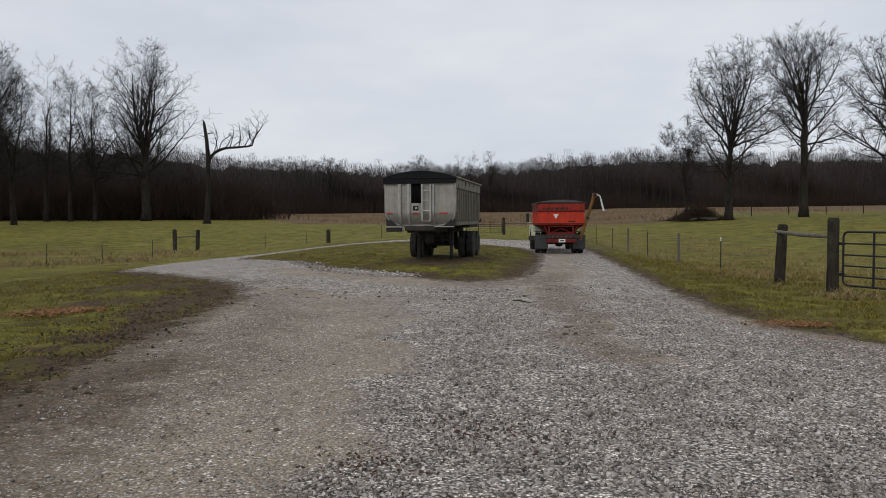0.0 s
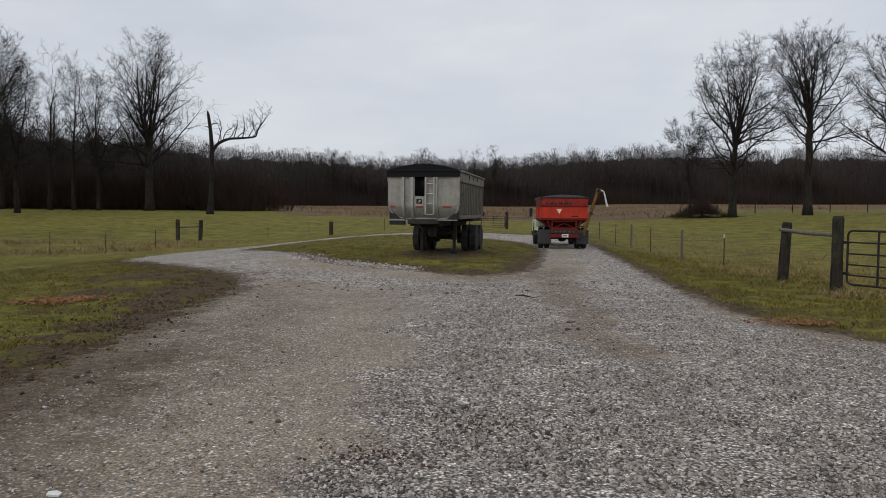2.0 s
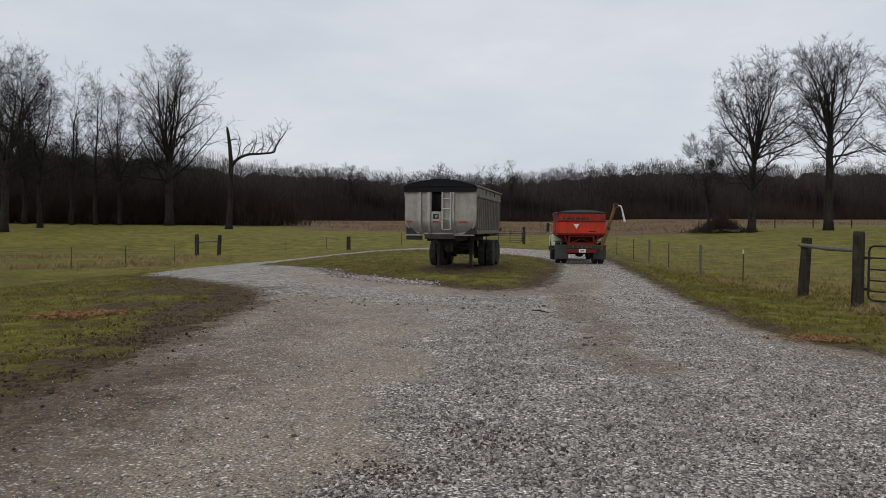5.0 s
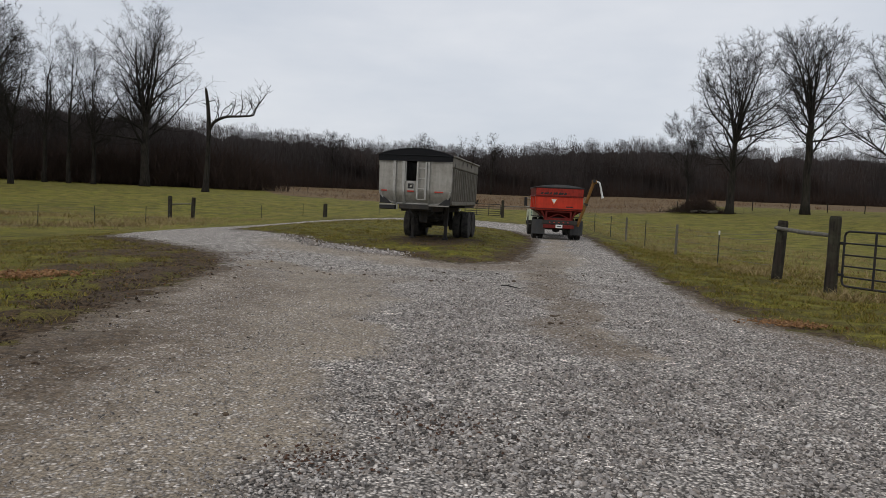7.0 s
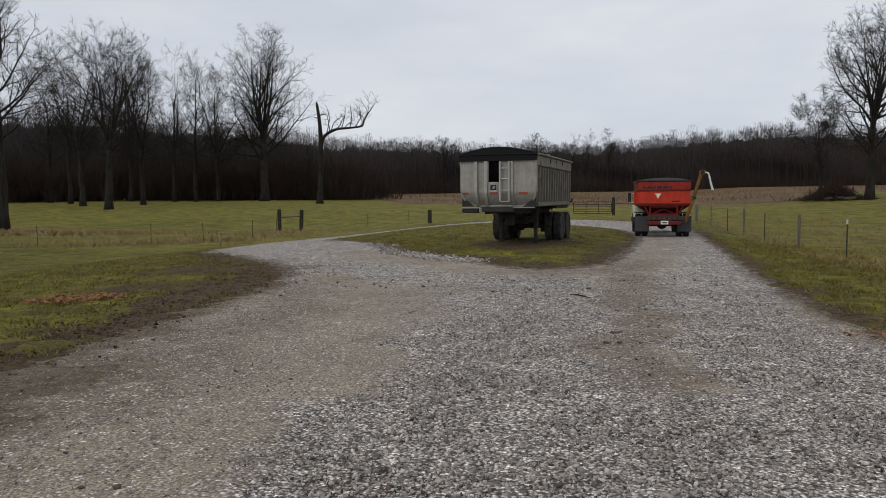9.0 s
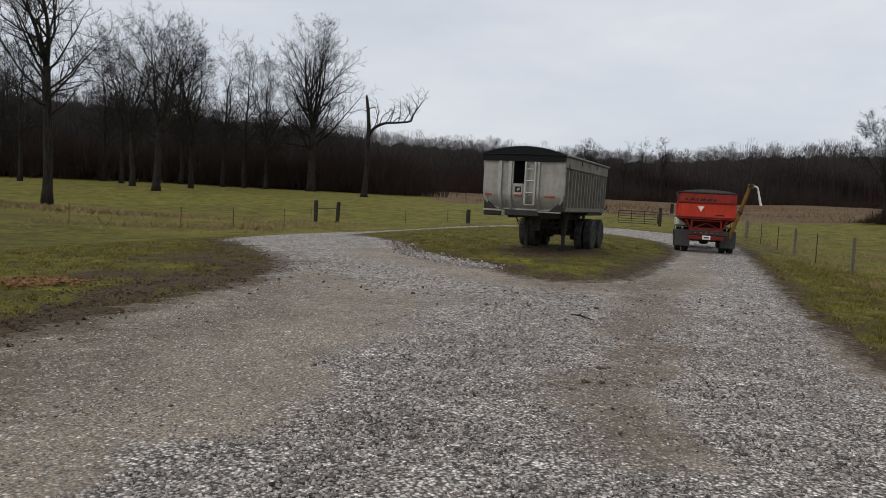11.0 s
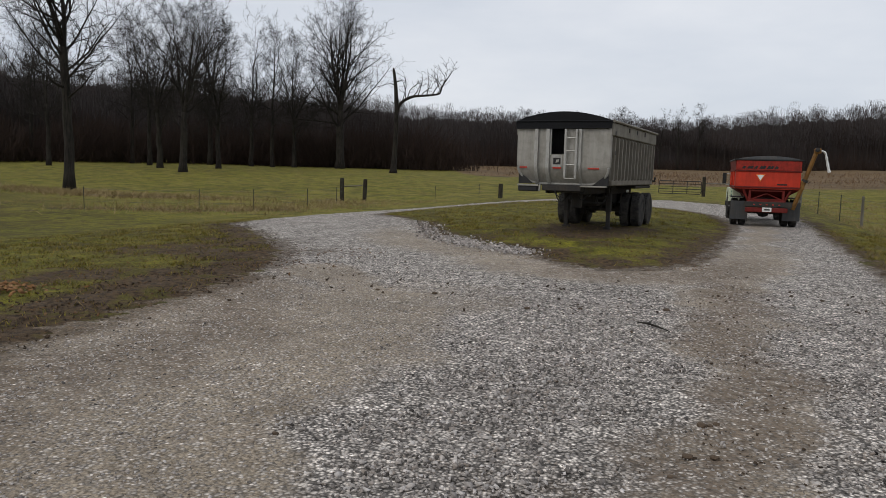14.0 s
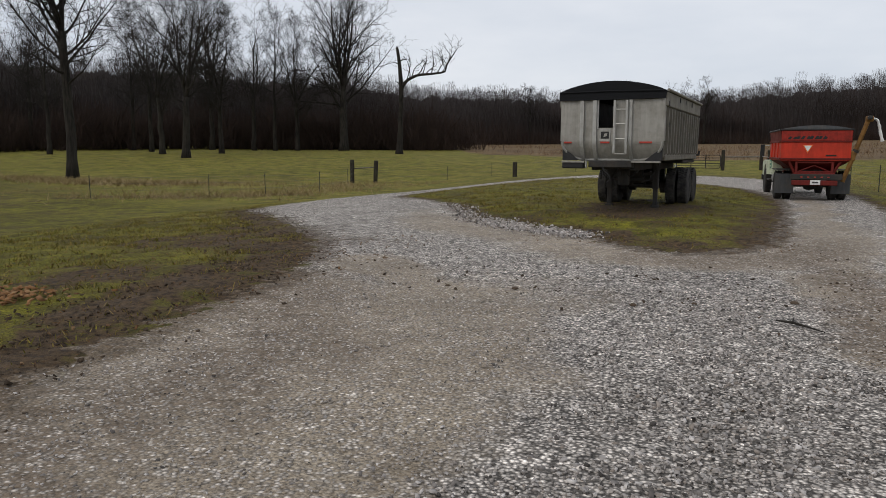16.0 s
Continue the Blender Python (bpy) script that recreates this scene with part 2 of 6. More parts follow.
M_STONES = island("limestone_gravel", [(0.0499, 0.04418, 0.04), (0.2245, 0.2024, 0.1856), (0.3825, 0.3502, 0.3264), (0.2495, 0.2105, 0.1776), (0.6154, 0.5704, 0.5359), (0.1081, 0.09639, 0.08639)])
M_BLADES = island("grass_blades", [(0.052, 0.049, 0.006), (0.105, 0.096, 0.010), (0.185, 0.160, 0.022), (0.27, 0.195, 0.060), (0.095, 0.064, 0.014)], 0.8)
M_STRAW = island("dry_grass", [(0.18, 0.125, 0.05), (0.26, 0.195, 0.09), (0.31, 0.24, 0.12), (0.16, 0.11, 0.045)], 0.9)
M_STALKS = island("dead_stalks", [(0.086, 0.04756, 0.0272), (0.1462, 0.0861, 0.0464), (0.2064, 0.1394, 0.072), (0.1118, 0.0574, 0.036), (0.258, 0.1804, 0.096)], 0.95)
M_LEAVES = island("fallen_leaves", [(0.10, 0.052, 0.022), (0.15, 0.08, 0.034), (0.075, 0.042, 0.021), (0.20, 0.12, 0.056)], 0.85)
M_CHIPS = island("orange_wood_chips", [(0.20, 0.095, 0.038), (0.27, 0.14, 0.06), (0.13, 0.065, 0.03), (0.31, 0.18, 0.085)], 0.9)
M_LEAFMOULD = island("leaf_mould", [(0.075, 0.040, 0.026), (0.12, 0.066, 0.042), (0.05, 0.03, 0.022)], 0.95)
M_CLOD = island("dark_soil_clods", [(0.026, 0.018, 0.012), (0.075, 0.053, 0.035), (0.045, 0.031, 0.021), (0.10, 0.072, 0.05)], 0.95)
M_WOODS = island("bare_wood_stems", [(0.0309, 0.02451, 0.02184), (0.0373, 0.03037, 0.02717), (0.04262, 0.03516, 0.03197), (0.0341, 0.02771, 0.02451)], 0.95)
# distance haze put into the colour: paler and greyer than the stems
M_FARTWIG = island("far_twig_haze", [(0.05166, 0.04339, 0.04133), (0.06544, 0.05717, 0.05579), (0.07577, 0.06681, 0.06612), (0.06061, 0.04959, 0.04546)], 0.95)
M_BRUSH = island("red_brown_brush", [(0.02772, 0.01848, 0.01452), (0.0396, 0.02508, 0.01914), (0.033, 0.02244, 0.01782), (0.04752, 0.0297, 0.02178)], 0.95)


# dark browns that stand in for shade inside the woods
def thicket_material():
    k = Mat("thicket_shade")
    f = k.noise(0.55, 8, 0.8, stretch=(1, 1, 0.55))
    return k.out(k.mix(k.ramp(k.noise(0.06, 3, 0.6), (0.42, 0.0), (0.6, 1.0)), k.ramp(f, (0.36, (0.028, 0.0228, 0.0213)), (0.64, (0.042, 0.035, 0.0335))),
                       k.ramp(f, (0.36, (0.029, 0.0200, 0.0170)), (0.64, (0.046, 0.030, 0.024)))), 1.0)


M_THICKET = thicket_material()


# ---- mesh helpers ----
class Form:
    """Collects points and faces, then becomes one mesh."""

    def __init__(self):
        self.v, self.f = [], []

    def add(self, pts, faces):
        n = len(self.v)
        self.v.extend(tuple(p) for p in pts)
        self.f.extend(tuple(i + n for i in f) for f in faces)
        return self

    def box(self, x0, x1, y0, y1, z0, z1, bevel=0.012, m=None):
        """A box with its edges chamfered."""
        c = [(x0 + x1) / 2, (y0 + y1) / 2, (z0 + z1) / 2]
        h = [abs(x1 - x0) / 2, abs(y1 - y0) / 2, abs(z1 - z0) / 2]
        b = min(bevel, 0.45 * min(h))
        pts, idx = [], {}
        for sx in (-1, 1):
            for sy in (-1, 1):
                for sz in (-1, 1):
                    for a in range(3):
                        s = (sx, sy, sz)
                        idx[s, a] = len(pts)
                        p = Vector([c[i] + s[i] * (h[i] - (0 if i == a else b)) for i in range(3)])
                        pts.append(m @ p if m else p)
        faces = []
        for a in range(3):
            u, w = (a + 1) % 3, (a + 2) % 3
            for s in (-1, 1):
                q = []
                for su, sw in ((-1, -1), (1, -1), (1, 1), (-1, 1)):
                    k = [0, 0, 0]
                    k[a], k[u], k[w] = s, su, sw
                    q.append(idx[tuple(k), a])
                faces.append(q if s > 0 else q[::-1])
            for su in (-1, 1):
                for sw in (-1, 1):
                    k0, k1 = [0, 0, 0], [0, 0, 0]
                    k0[a], k1[a] = -1, 1
                    k0[u] = k1[u] = su
                    k0[w] = k1[w] = sw
                    q = [idx[tuple(k0), u], idx[tuple(k1), u], idx[tuple(k1), w], idx[tuple(k0), w]]
                    faces.append(q if su * sw > 0 else q[::-1])
        for sx in (-1, 1):
            for sy in (-1, 1):
                for sz in (-1, 1):
                    q = [idx[(sx, sy, sz), a] for a in range(3)]
                    faces.append(q if sx * sy * sz > 0 else q[::-1])
        return self.add(pts, faces)

    def tube(self, path, radii, n=8, cap=True, flat=1.0):
        """A round bar along a path."""
        path = [Vector(p) for p in path]
        if not isinstance(radii, (list, tuple)):
            radii = [radii] * len(path)
        pts, faces = [], []
        u = None
        for i, p in enumerate(path):
            d = (path[min(i + 1, len(path) - 1)] - path[max(i - 1, 0)]).normalized()
            if u is None:
                u = d.cross(Vector((0, 0, 1)) if abs(d.z) < 0.9 else Vector((1, 0, 0))).normalized()
            u = (u - d * u.dot(d)).normalized()
            w = d.cross(u)
            for j in range(n):
                a = 2 * math.pi * j / n
                pts.append(p + (u * math.cos(a) + w * math.sin(a) * flat) * radii[i])
        for i in range(len(path) - 1):
            for j in range(n):
                faces.append((i * n + j, i * n + (j + 1) % n, (i + 1) * n + (j + 1) % n, (i + 1) * n + j))
        if cap:
            faces.append(tuple(range(n))[::-1])
            faces.append(tuple((len(path) - 1) * n + j for j in range(n)))
        return self.add(pts, faces)

    def lathe(self, profile, n=28, axis="x", at=(0, 0, 0)):
        """Profile of (along, radius) turned about an axis."""
        pts, faces = [], []
        for a, r in profile:
            for j in range(n):
                t = 2 * math.pi * j / n
                c, s = r * math.cos(t), r * math.sin(t)
                p = {"x": (a, c, s), "y": (c, a, s), "z": (c, s, a)}[axis]
                pts.append((p[0] + at[0], p[1] + at[1], p[2] + at[2]))
        for i in range(len(profile) - 1):
            for j in range(n):
                faces.append((i * n + j, i * n + (j + 1) % n, (i + 1) * n + (j + 1) % n, (i + 1) * n + j))
        faces.append(tuple(range(n))[::-1])
        faces.append(tuple((len(profile) - 1) * n + j for j in range(n)))
        return self.add(pts, faces)

    def prism(self, outline, a0, a1, axis="y"):
        """An outline of two coordinates pushed along an axis."""
        def p(u, w, a):
            return {"y": (u, a, w), "x": (a, u, w), "z": (u, w, a)}[axis]
        n = len(outline)
        pts = [p(u, w, a0) for u, w in outline] + [p(u, w, a1) for u, w in outline]
        faces = [tuple(range(n)), tuple(range(n, 2 * n))[::-1]]
        faces += [(i, n + i, n + (i + 1) % n, (i + 1) % n) for i in range(n)]
        return self.add(pts, faces)

    def mesh(self, name, mat, smooth=False):
        me = bpy.data.meshes.new(name)
        me.from_pydata(self.v, [], self.f)
        bm = bmesh.new()
        bm.from_mesh(me)
        bmesh.ops.recalc_face_normals(bm, faces=bm.faces)
        bm.to_mesh(me)
        bm.free()
        me.materials.append(mat)
        if smooth:
            me.shade_smooth()
        return me


def part(name, form, mat, parent, label="", smooth=False):
    ob = new(name, form.mesh(name, mat, smooth) if isinstance(form, Form) else form)
    ob.parent = parent
    return tagged(ob, label)


def raw(name, verts, faces, mat, smooth=False):
    """One mesh from arrays, for what is too much to count."""
    me = bpy.data.meshes.new(name)
    verts, faces = np.asarray(verts, dtype=np.float32), np.asarray(faces, dtype=np.int32)
    k = faces.shape[1]
    me.vertices.add(len(verts))
    me.vertices.foreach_set("co", verts.ravel())
    me.loops.add(faces.size)
    me.loops.foreach_set("vertex_index", faces.ravel())
    me.polygons.add(len(faces))
    me.polygons.foreach_set("loop_start", np.arange(0, faces.size, k, dtype=np.int32))
    me.update(calc_edges=True)
    me.materials.append(mat)
    if smooth:
        me.shade_smooth()
    return me


def empty(name, m, label, category, group="", kind=""):
    ob = new(name)
    ob.matrix_world = m
    return tagged(ob, label, category, group, kind)


# ---- the lie of the land ----
def smooth(a, b, v):
    t = np.clip((v - a) / (b - a), 0, 1)
    return t * t * (3 - 2 * t)


def land(x, y):
    """Height of the ground."""
    x, y = np.asarray(x, dtype=float), np.asarray(y, dtype=float)
    dist = np.hypot(x, y)
    z = -0.85 * smooth(5, 24, -x) * (1 - smooth(58, 100, y))
    z = z - 0.33 * smooth(4.0, 8.0, x) * smooth(18, 30, y) * (1 - smooth(50, 75, y))
    z = z + 0.021 * np.clip(dist - 66, 0, 260) * smooth(0, 60, y + 0.3 * np.abs(x))
    z = z + 0.020 * np.clip(y - 48, 0, 46) * smooth(8, 40, x)
    z = z + 0.07 * np.sin(x * 0.21 + 1.0) * np.sin(y * 0.17) * smooth(4, 14, np.abs(x + 1))
    z = z + 0.12 * isle(x, y)
    return z


def inside(poly, x, y):
    """Signed distance to a closed outline, positive inside."""
    x, y = np.asarray(x, dtype=float), np.asarray(y, dtype=float)
    best, odd = np.full(x.shape, 1e9), np.zeros(x.shape, bool)
    for (ax, ay), (bx, by) in zip(poly, poly[1:] + poly[:1]):
        dx, dy = bx - ax, by - ay
        t = np.clip(((x - ax) * dx + (y - ay) * dy) / (dx * dx + dy * dy), 0, 1)
        best = np.minimum(best, np.hypot(x - ax - t * dx, y - ay - t * dy))
        hit = ((ay > y) != (by > y)) & (x < (by != ay) * (bx - ax) * (y - ay) / ((by - ay) or 1) + ax)
        odd ^= hit
    return np.where(odd, best, -best)


def along(line, x, y):
    """Distance to an open line."""
    best = np.full(np.shape(x), 1e9)
    for (ax, ay), (bx, by) in zip(line, line[1:]):
        dx, dy = bx - ax, by - ay
        t = np.clip(((x - ax) * dx + (y - ay) * dy) / (dx * dx + dy * dy), 0, 1)
        best = np.minimum(best, np.hypot(x - ax - t * dx, y - ay - t * dy))
    return best


def curved(pts, closed=True, steps=5):
    """The same outline with rounded turns."""
    n, res = len(pts), []
    for i in range(n if closed else n - 1):
        p0, p1, p2, p3 = (np.array(pts[(i + k) % n] if closed else pts[min(max(i + k, 0), n - 1)]) for k in (-1, 0, 1, 2))
        for s in range(steps):
            t = s / steps
            res.append(tuple(0.5 * (2 * p1 + (p2 - p0) * t + (2 * p0 - 5 * p1 + 4 * p2 - p3) * t * t + (3 * p1 - p0 - 3 * p2 + p3) * t ** 3)))
    return res if closed else res + [tuple(pts[-1])]


ISLAND = curved([(-12.4, 35), (-8.7, 30), (-5.4, 23.3), (-2.85, 21.3), (-1.5, 19.6), (-0.2, 19.9), (0.6, 22), (1.1, 28), (1.35, 34), (0.4, 42), (-2.6, 48), (-6.5, 52), (-10, 51), (-12.4, 46), (-13.1, 40)])
ROAD = curved([(9.5, 8.6), (6.0, 9.4), (4.6, 10.5), (3.85, 13), (3.75, 18.4), (3.95, 24.6), (4.05, 30), (4.3, 40), (3.6, 48), (1.0, 56), (-3.5, 60.5), (-8, 59.5), (-13, 53.5),
               (-15.4, 44), (-16.6, 36.3), (-15.2, 28.6), (-11.8, 24.5), (-8.2, 20.2), (-6.1, 16.6), (-5.35, 13), (-4.95, 10), (-4.65, 7.5), (-4.5, 5), (-6, 1), (-8, -10), (10, -10)])
LEFT_EDGE = [(-15.2, 28.6), (-11.8, 24.5), (-8.2, 20.2), (-6.1, 16.6), (-5.35, 13), (-4.95, 10), (-4.65, 7.5), (-4.5, 5), (-6, 1)]
TRACK_A = [(-1.5, 3.0), (-1.75, 8.0), (-1.9, 9.5), (-2.25, 10.8), (-2.85, 12.6), (-3.7, 14.8), (-5.1, 17)]
TRACK_B = [(1.3, 8.8), (1.2, 10.4), (1.1, 12.0), (1.2, 14.0), (1.05, 17.0), (1.15, 20.5), (2.0, 26.6), (2.5, 36)]
TRACK_C = [(-3.2, 4.0), (-3.4, 8.0), (-3.9, 12.0), (-5.0, 15.0)]


def isle(x, y):
    return smooth(0.0, 2.5, inside(ISLAND, x, y))


def masks(x, y):
    """How much gravel, bare soil, fines and dry grass lie at a place."""
    r, i = inside(ROAD, x, y), inside(ISLAND, x, y)
    d = np.minimum(r, -i)
    gravel = np.clip(0.5 + d / 1.1, 0, 1)
    out_left = -inside(ROAD, x, y)
    near_left = along(LEFT_EDGE, x, y)
    mud = np.where((out_left > -0.4) & (x < -2), np.clip(0.80 - near_left / np.where(y > 17, 4.0, 3.4), 0, 0.72), 0)
    mud = np.maximum(mud, np.where((out_left <= 0.1) & (x < 1), np.clip(0.80 - near_left / 0.9, 0, 0.80) * smooth(26, 18, y), 0))
    mud = np.maximum(mud, np.clip(1.0 - along([(-4.75, 9.6), (-5.75, 11.6), (-6.9, 15.2)], x, y) / 0.95, 0, 0.95))
    mud = np.maximum(mud, np.clip(1.15 - along([(-4.25, 3.8), (-4.25, 6.0), (-4.4, 7.2), (-4.15, 8.1)], x + 0.12 * np.sin(y * 3.1), y) / 0.95, 0, 0.95))
    mud = np.maximum(mud, np.clip(1.0 - along([(-3.35, 5.9), (-3.75, 7.0), (-4.1, 8.0)], x, y + 0.1 * np.sin(x * 5)) / 0.4, 0, 0.72))
    mud = np.maximum(mud, 0.56 * np.clip(1.25 - np.hypot((x + 4.1) / 1.7, (y - 5.2) / 2.8), 0, 1))
    front = smooth(34, 20, y)
    mud = np.maximum(mud, np.where(i > -0.3, np.clip(0.80 - i / (0.9 + 2.6 * front), 0, 0.8), 0))
    mud = np.maximum(mud, 0.80 * np.clip(1.15 - np.hypot((x + 9.3) / 3.6, (y - 19.0) / 2.6), 0, 1))
    mud = np.maximum(mud, 0.78 * np.clip(1.15 - np.hypot((x + 8.0) / 2.6, (y - 14.6) / 1.6), 0, 1))
    mud = np.maximum(mud, 0.58 * np.clip(1.2 - np.abs(along([(-31, 37), (-25.2, 39.6), (-22, 43)], x, y)) / 2.2, 0, 1))
    mud = np.maximum(mud, np.clip(1.25 - np.hypot((x + 2.4) / 2.1, (y - 27.0) / 4.2), 0, 0.85))
    mud = np.maximum(mud, np.where((r < 0.5) & (x > 2), np.where(r < 0, np.clip(0.80 + r / 1.5, 0, 0.8), np.clip(0.80 - r / 0.6, 0, 0.8)), 0))
    wx = x + 0.22 * np.sin(y * 1.9 + 0.7) + 0.12 * np.sin(y * 4.7 + x) + 0.10 * np.sin(y * 0.8 + 2 * x)
    dirt = np.clip(1.12 - along(TRACK_A, wx, y) / 0.85, 0, 1)
    dirt = np.maximum(dirt, np.clip(0.85 - along(TRACK_B, wx, y) / 1.1, 0, 0.7))
    dirt = np.maximum(dirt, np.clip(0.85 - along(TRACK_C, wx, y) / 1.4, 0, 0.7))
    dirt = np.maximum(dirt, 0.75 * np.clip(1.2 - np.abs(i + 1.0) / 1.6, 0, 1) * front)
    dirt = np.maximum(dirt, np.where(x > 2.5, np.clip(1.0 - r / 1.1, 0, 0.92) * smooth(19, 12, y), 0))
    dry = np.clip(0.5 + (y - 95 - 14 * smooth(-6, -30, x) - 30 * smooth(-30, -48, x) - 34 * smooth(18, 30, x)) / 16, 0, 1)
    dry = np.maximum(dry, 0.34 * smooth(5.5, 7.5, x) * smooth(14, 20, y) * (1 - smooth(55, 80, y)))
    dry = np.where(x < -90, np.clip(dry, 0, 0.45), dry)
    dirt = np.maximum(dirt, 0.74 * smooth(-0.5, -2.3, wx) * smooth(20, 13, y))
    return gravel, mud, dirt, dry


def wear(x, y):
    """Where the drive is churned to brown, and where the pasture stands unmown."""
    wx = x + 0.25 * np.sin(y * 1.4) + 0.15 * np.sin(y * 3.7 + x)
    i = inside(ISLAND, x, y)
    brown = np.clip(1.0 - along(TRACK_B[:6], wx, y) / 0.95, 0, 0.85)
    brown = np.maximum(brown, np.clip(1.0 - np.abs(i + 0.9) / 1.3, 0, 0.75) * smooth(27, 20, y) * smooth(-3.2, -1.0, x))
    brown = np.maximum(brown, np.clip(0.9 - along([(3.7, 13.5), (4.0, 11.4), (4.3, 9.6)], wx, y) / 1.0, 0, 0.8))
    brown = np.maximum(brown, np.clip(0.9 - along(TRACK_C, wx, y) / 1.9, 0, 0.74))
    brown = np.maximum(brown, 0.85 * smooth(-1.9, -3.4, wx) * smooth(9.5, 6.5, y))
    brown = np.maximum(brown, 0.66 * smooth(2.4, 4.3, wx) * smooth(14, 9, y))
    lush = np.maximum(smooth(6.3, 8.2, x) * smooth(11, 16, y), smooth(26, 34, y + 0.55 * (x + 14)) * smooth(-13, -17, x))
    lush = np.maximum(lush, smooth(59, 64, y))
    return brown, lush


def ticks(spans):
    res = []
    for a, b, s in spans:
        res += list(np.arange(a, b, s))
    return np.array(res + [spans[-1][1]])


def build_ground():
    xs = ticks([(-1500, -400, 100), (-400, -100, 20), (-100, -30, 3), (-30, -18, 1), (-18, -8, 0.35), (-8, 7, 0.2), (7, 14, 0.6), (14, 60, 3), (60, 400, 20), (400, 1500, 100)])
    ys = ticks([(-800, -100, 100), (-100, -10, 10), (-10, 2, 1), (2, 24, 0.2), (24, 64, 0.4), (64, 130, 2.5), (130, 400, 15), (400, 2000, 100)])
    gx, gy = np.meshgrid(xs, ys)
    x, y = gx.ravel(), gy.ravel()
    g, m, d, dr = masks(x, y)
    br, lu = wear(x, y)
    z = land(x, y)
    rough = np.array([noise.fractal(Vector((a * 1.7, b * 1.7, 0)), 1.0, 2.0, 3) if -20 < a < 14 and 0 < b < 64 else 0.0 for a, b in zip(x, y)])
    z = z + rough * (0.018 + 0.03 * m + 0.03 * (1 - g))
    nx, ny = len(xs), len(ys)
    i = (np.arange(ny - 1)[:, None] * nx + np.arange(nx - 1)).ravel()
    me = raw("ground", np.stack([x, y, z], 1), np.stack([i, i + 1, i + nx + 1, i + nx], 1), M_GROUND, True)
    for name, v in (("gravel", g), ("mud", m), ("dirt", d), ("dry", dr), ("brown", br), ("lush", lu)):
        me.attributes.new(name, "FLOAT", "POINT").data.foreach_set("value", v.astype(np.float32))
    ob = new("ground", me)
    tagged(ob, "green pasture with a looping grey gravel drive and muddy verges", "ground", kind="structure")


build_ground()


def rest(x, y):
    return float(land(x, y))


# ---- trees ----
def unit(v):
    return v / (np.linalg.norm(v, axis=-1, keepdims=True) + 1e-9)


def shoots(rng, start, way, length, radius, steps, up, wander, taper=0.25):
    """Paths and radii of many limbs at once, each bending upwards and wavering as it goes."""
    n = len(start)
    pts, d = [start], unit(way)
    for k in range(steps):
        d = unit(d + np.array([0, 0, 1.0]) * (up / steps) + rng.normal(0, wander, (n, 3)))
        pts.append(pts[-1] + d * (length / steps)[:, None])
    t = np.linspace(0, 1, steps + 1)
    return np.stack(pts, 1), radius[:, None] * (1 - (1 - taper) * t[None] ** 0.9)


def side_shoots(rng, P, R, each, t0, lean, spread=0.25):
    """Starting points, directions, parent radii and places along the parent of side limbs."""
    n, k = P.shape[0], P.shape[1] - 1
    owner = np.repeat(np.arange(n), each)
    slot = np.tile(np.arange(each), n)
    t = np.clip(t0 + (1 - t0) * (slot + rng.uniform(0.1, 0.9, len(slot))) / each, 0, 0.985)
    i = np.minimum((t * k).astype(int), k - 1)
    f = (t * k - i)[:, None]
    a, b = P[owner, i], P[owner, i + 1]
    d = unit(b - a)
    turn = slot * 2.4 + rng.uniform(0, 6.28, n)[owner] + rng.normal(0, 0.5, len(slot))
    ref = unit(np.cross(d, rng.normal(size=3) + np.array([0.0, 0.0, 0.01])))
    other = np.cross(d, ref)
    ang = lean * (1 + rng.normal(0, spread, len(slot)))
    side = ref * np.cos(turn)[:, None] + other * np.sin(turn)[:, None]
    way = d * np.cos(ang)[:, None] + side * np.sin(ang)[:, None]
    r = R[owner, i] * (1 - f[:, 0]) + R[owner, i + 1] * f[:, 0]
    return a * (1 - f) + b * f, unit(way), r, t


def pipes(P, R, n):
    """Open tubes of n sides round many paths of the same number of steps."""
    m, k = P.shape[0], P.shape[1]
    d = unit(np.concatenate([P[:, 1:2] - P[:, :1], P[:, 2:] - P[:, :-2], P[:, -1:] - P[:, -2:-1]], 1)) if k > 2 else unit(np.repeat(P[:, 1:] - P[:, :1], 2, 1))
    u = unit(np.cross(d, np.array([0.31, 0.87, 0.12])))
    w = np.cross(d, u)
    a = 2 * math.pi * np.arange(n) / n
    v = P[:, :, None] + (u[:, :, None] * np.cos(a)[None, None, :, None] + w[:, :, None] * np.sin(a)[None, None, :, None]) * R[:, :, None, None]
    base = (np.arange(m) * k * n)[:, None, None] + (np.arange(k - 1) * n)[None, :, None]
    j = np.arange(n)[None, None]
    q = np.stack([base + j, base + (j + 1) % n, base + n + (j + 1) % n, base + n + j], -1)
    return v.reshape(-1, 3), q.reshape(-1, 4)


def joined(groups):
    vs, fs, c = [], [], 0
    for v, f in groups:
        vs.append(v), fs.append(f + c)
        c += len(v)
    return np.concatenate(vs), np.concatenate(fs)


def fine_growth(rng, P, R, each, length, width):
    """Pointed twigs on the thin wood."""
    at, way, _, t = side_shoots(rng, P, R, each, 0.15, 0.62, 0.35)
    way = unit(way + rng.normal(0, 0.16, way.shape))
    tip = at + way * (length * rng.uniform(0.45, 1.0, len(at)))[:, None]
    u = unit(np.cross(way, rng.normal(size=way.shape))) * width
    return np.stack([at + u, at - u, tip], 1).reshape(-1, 3), np.arange(3 * len(at)).reshape(-1, 3)


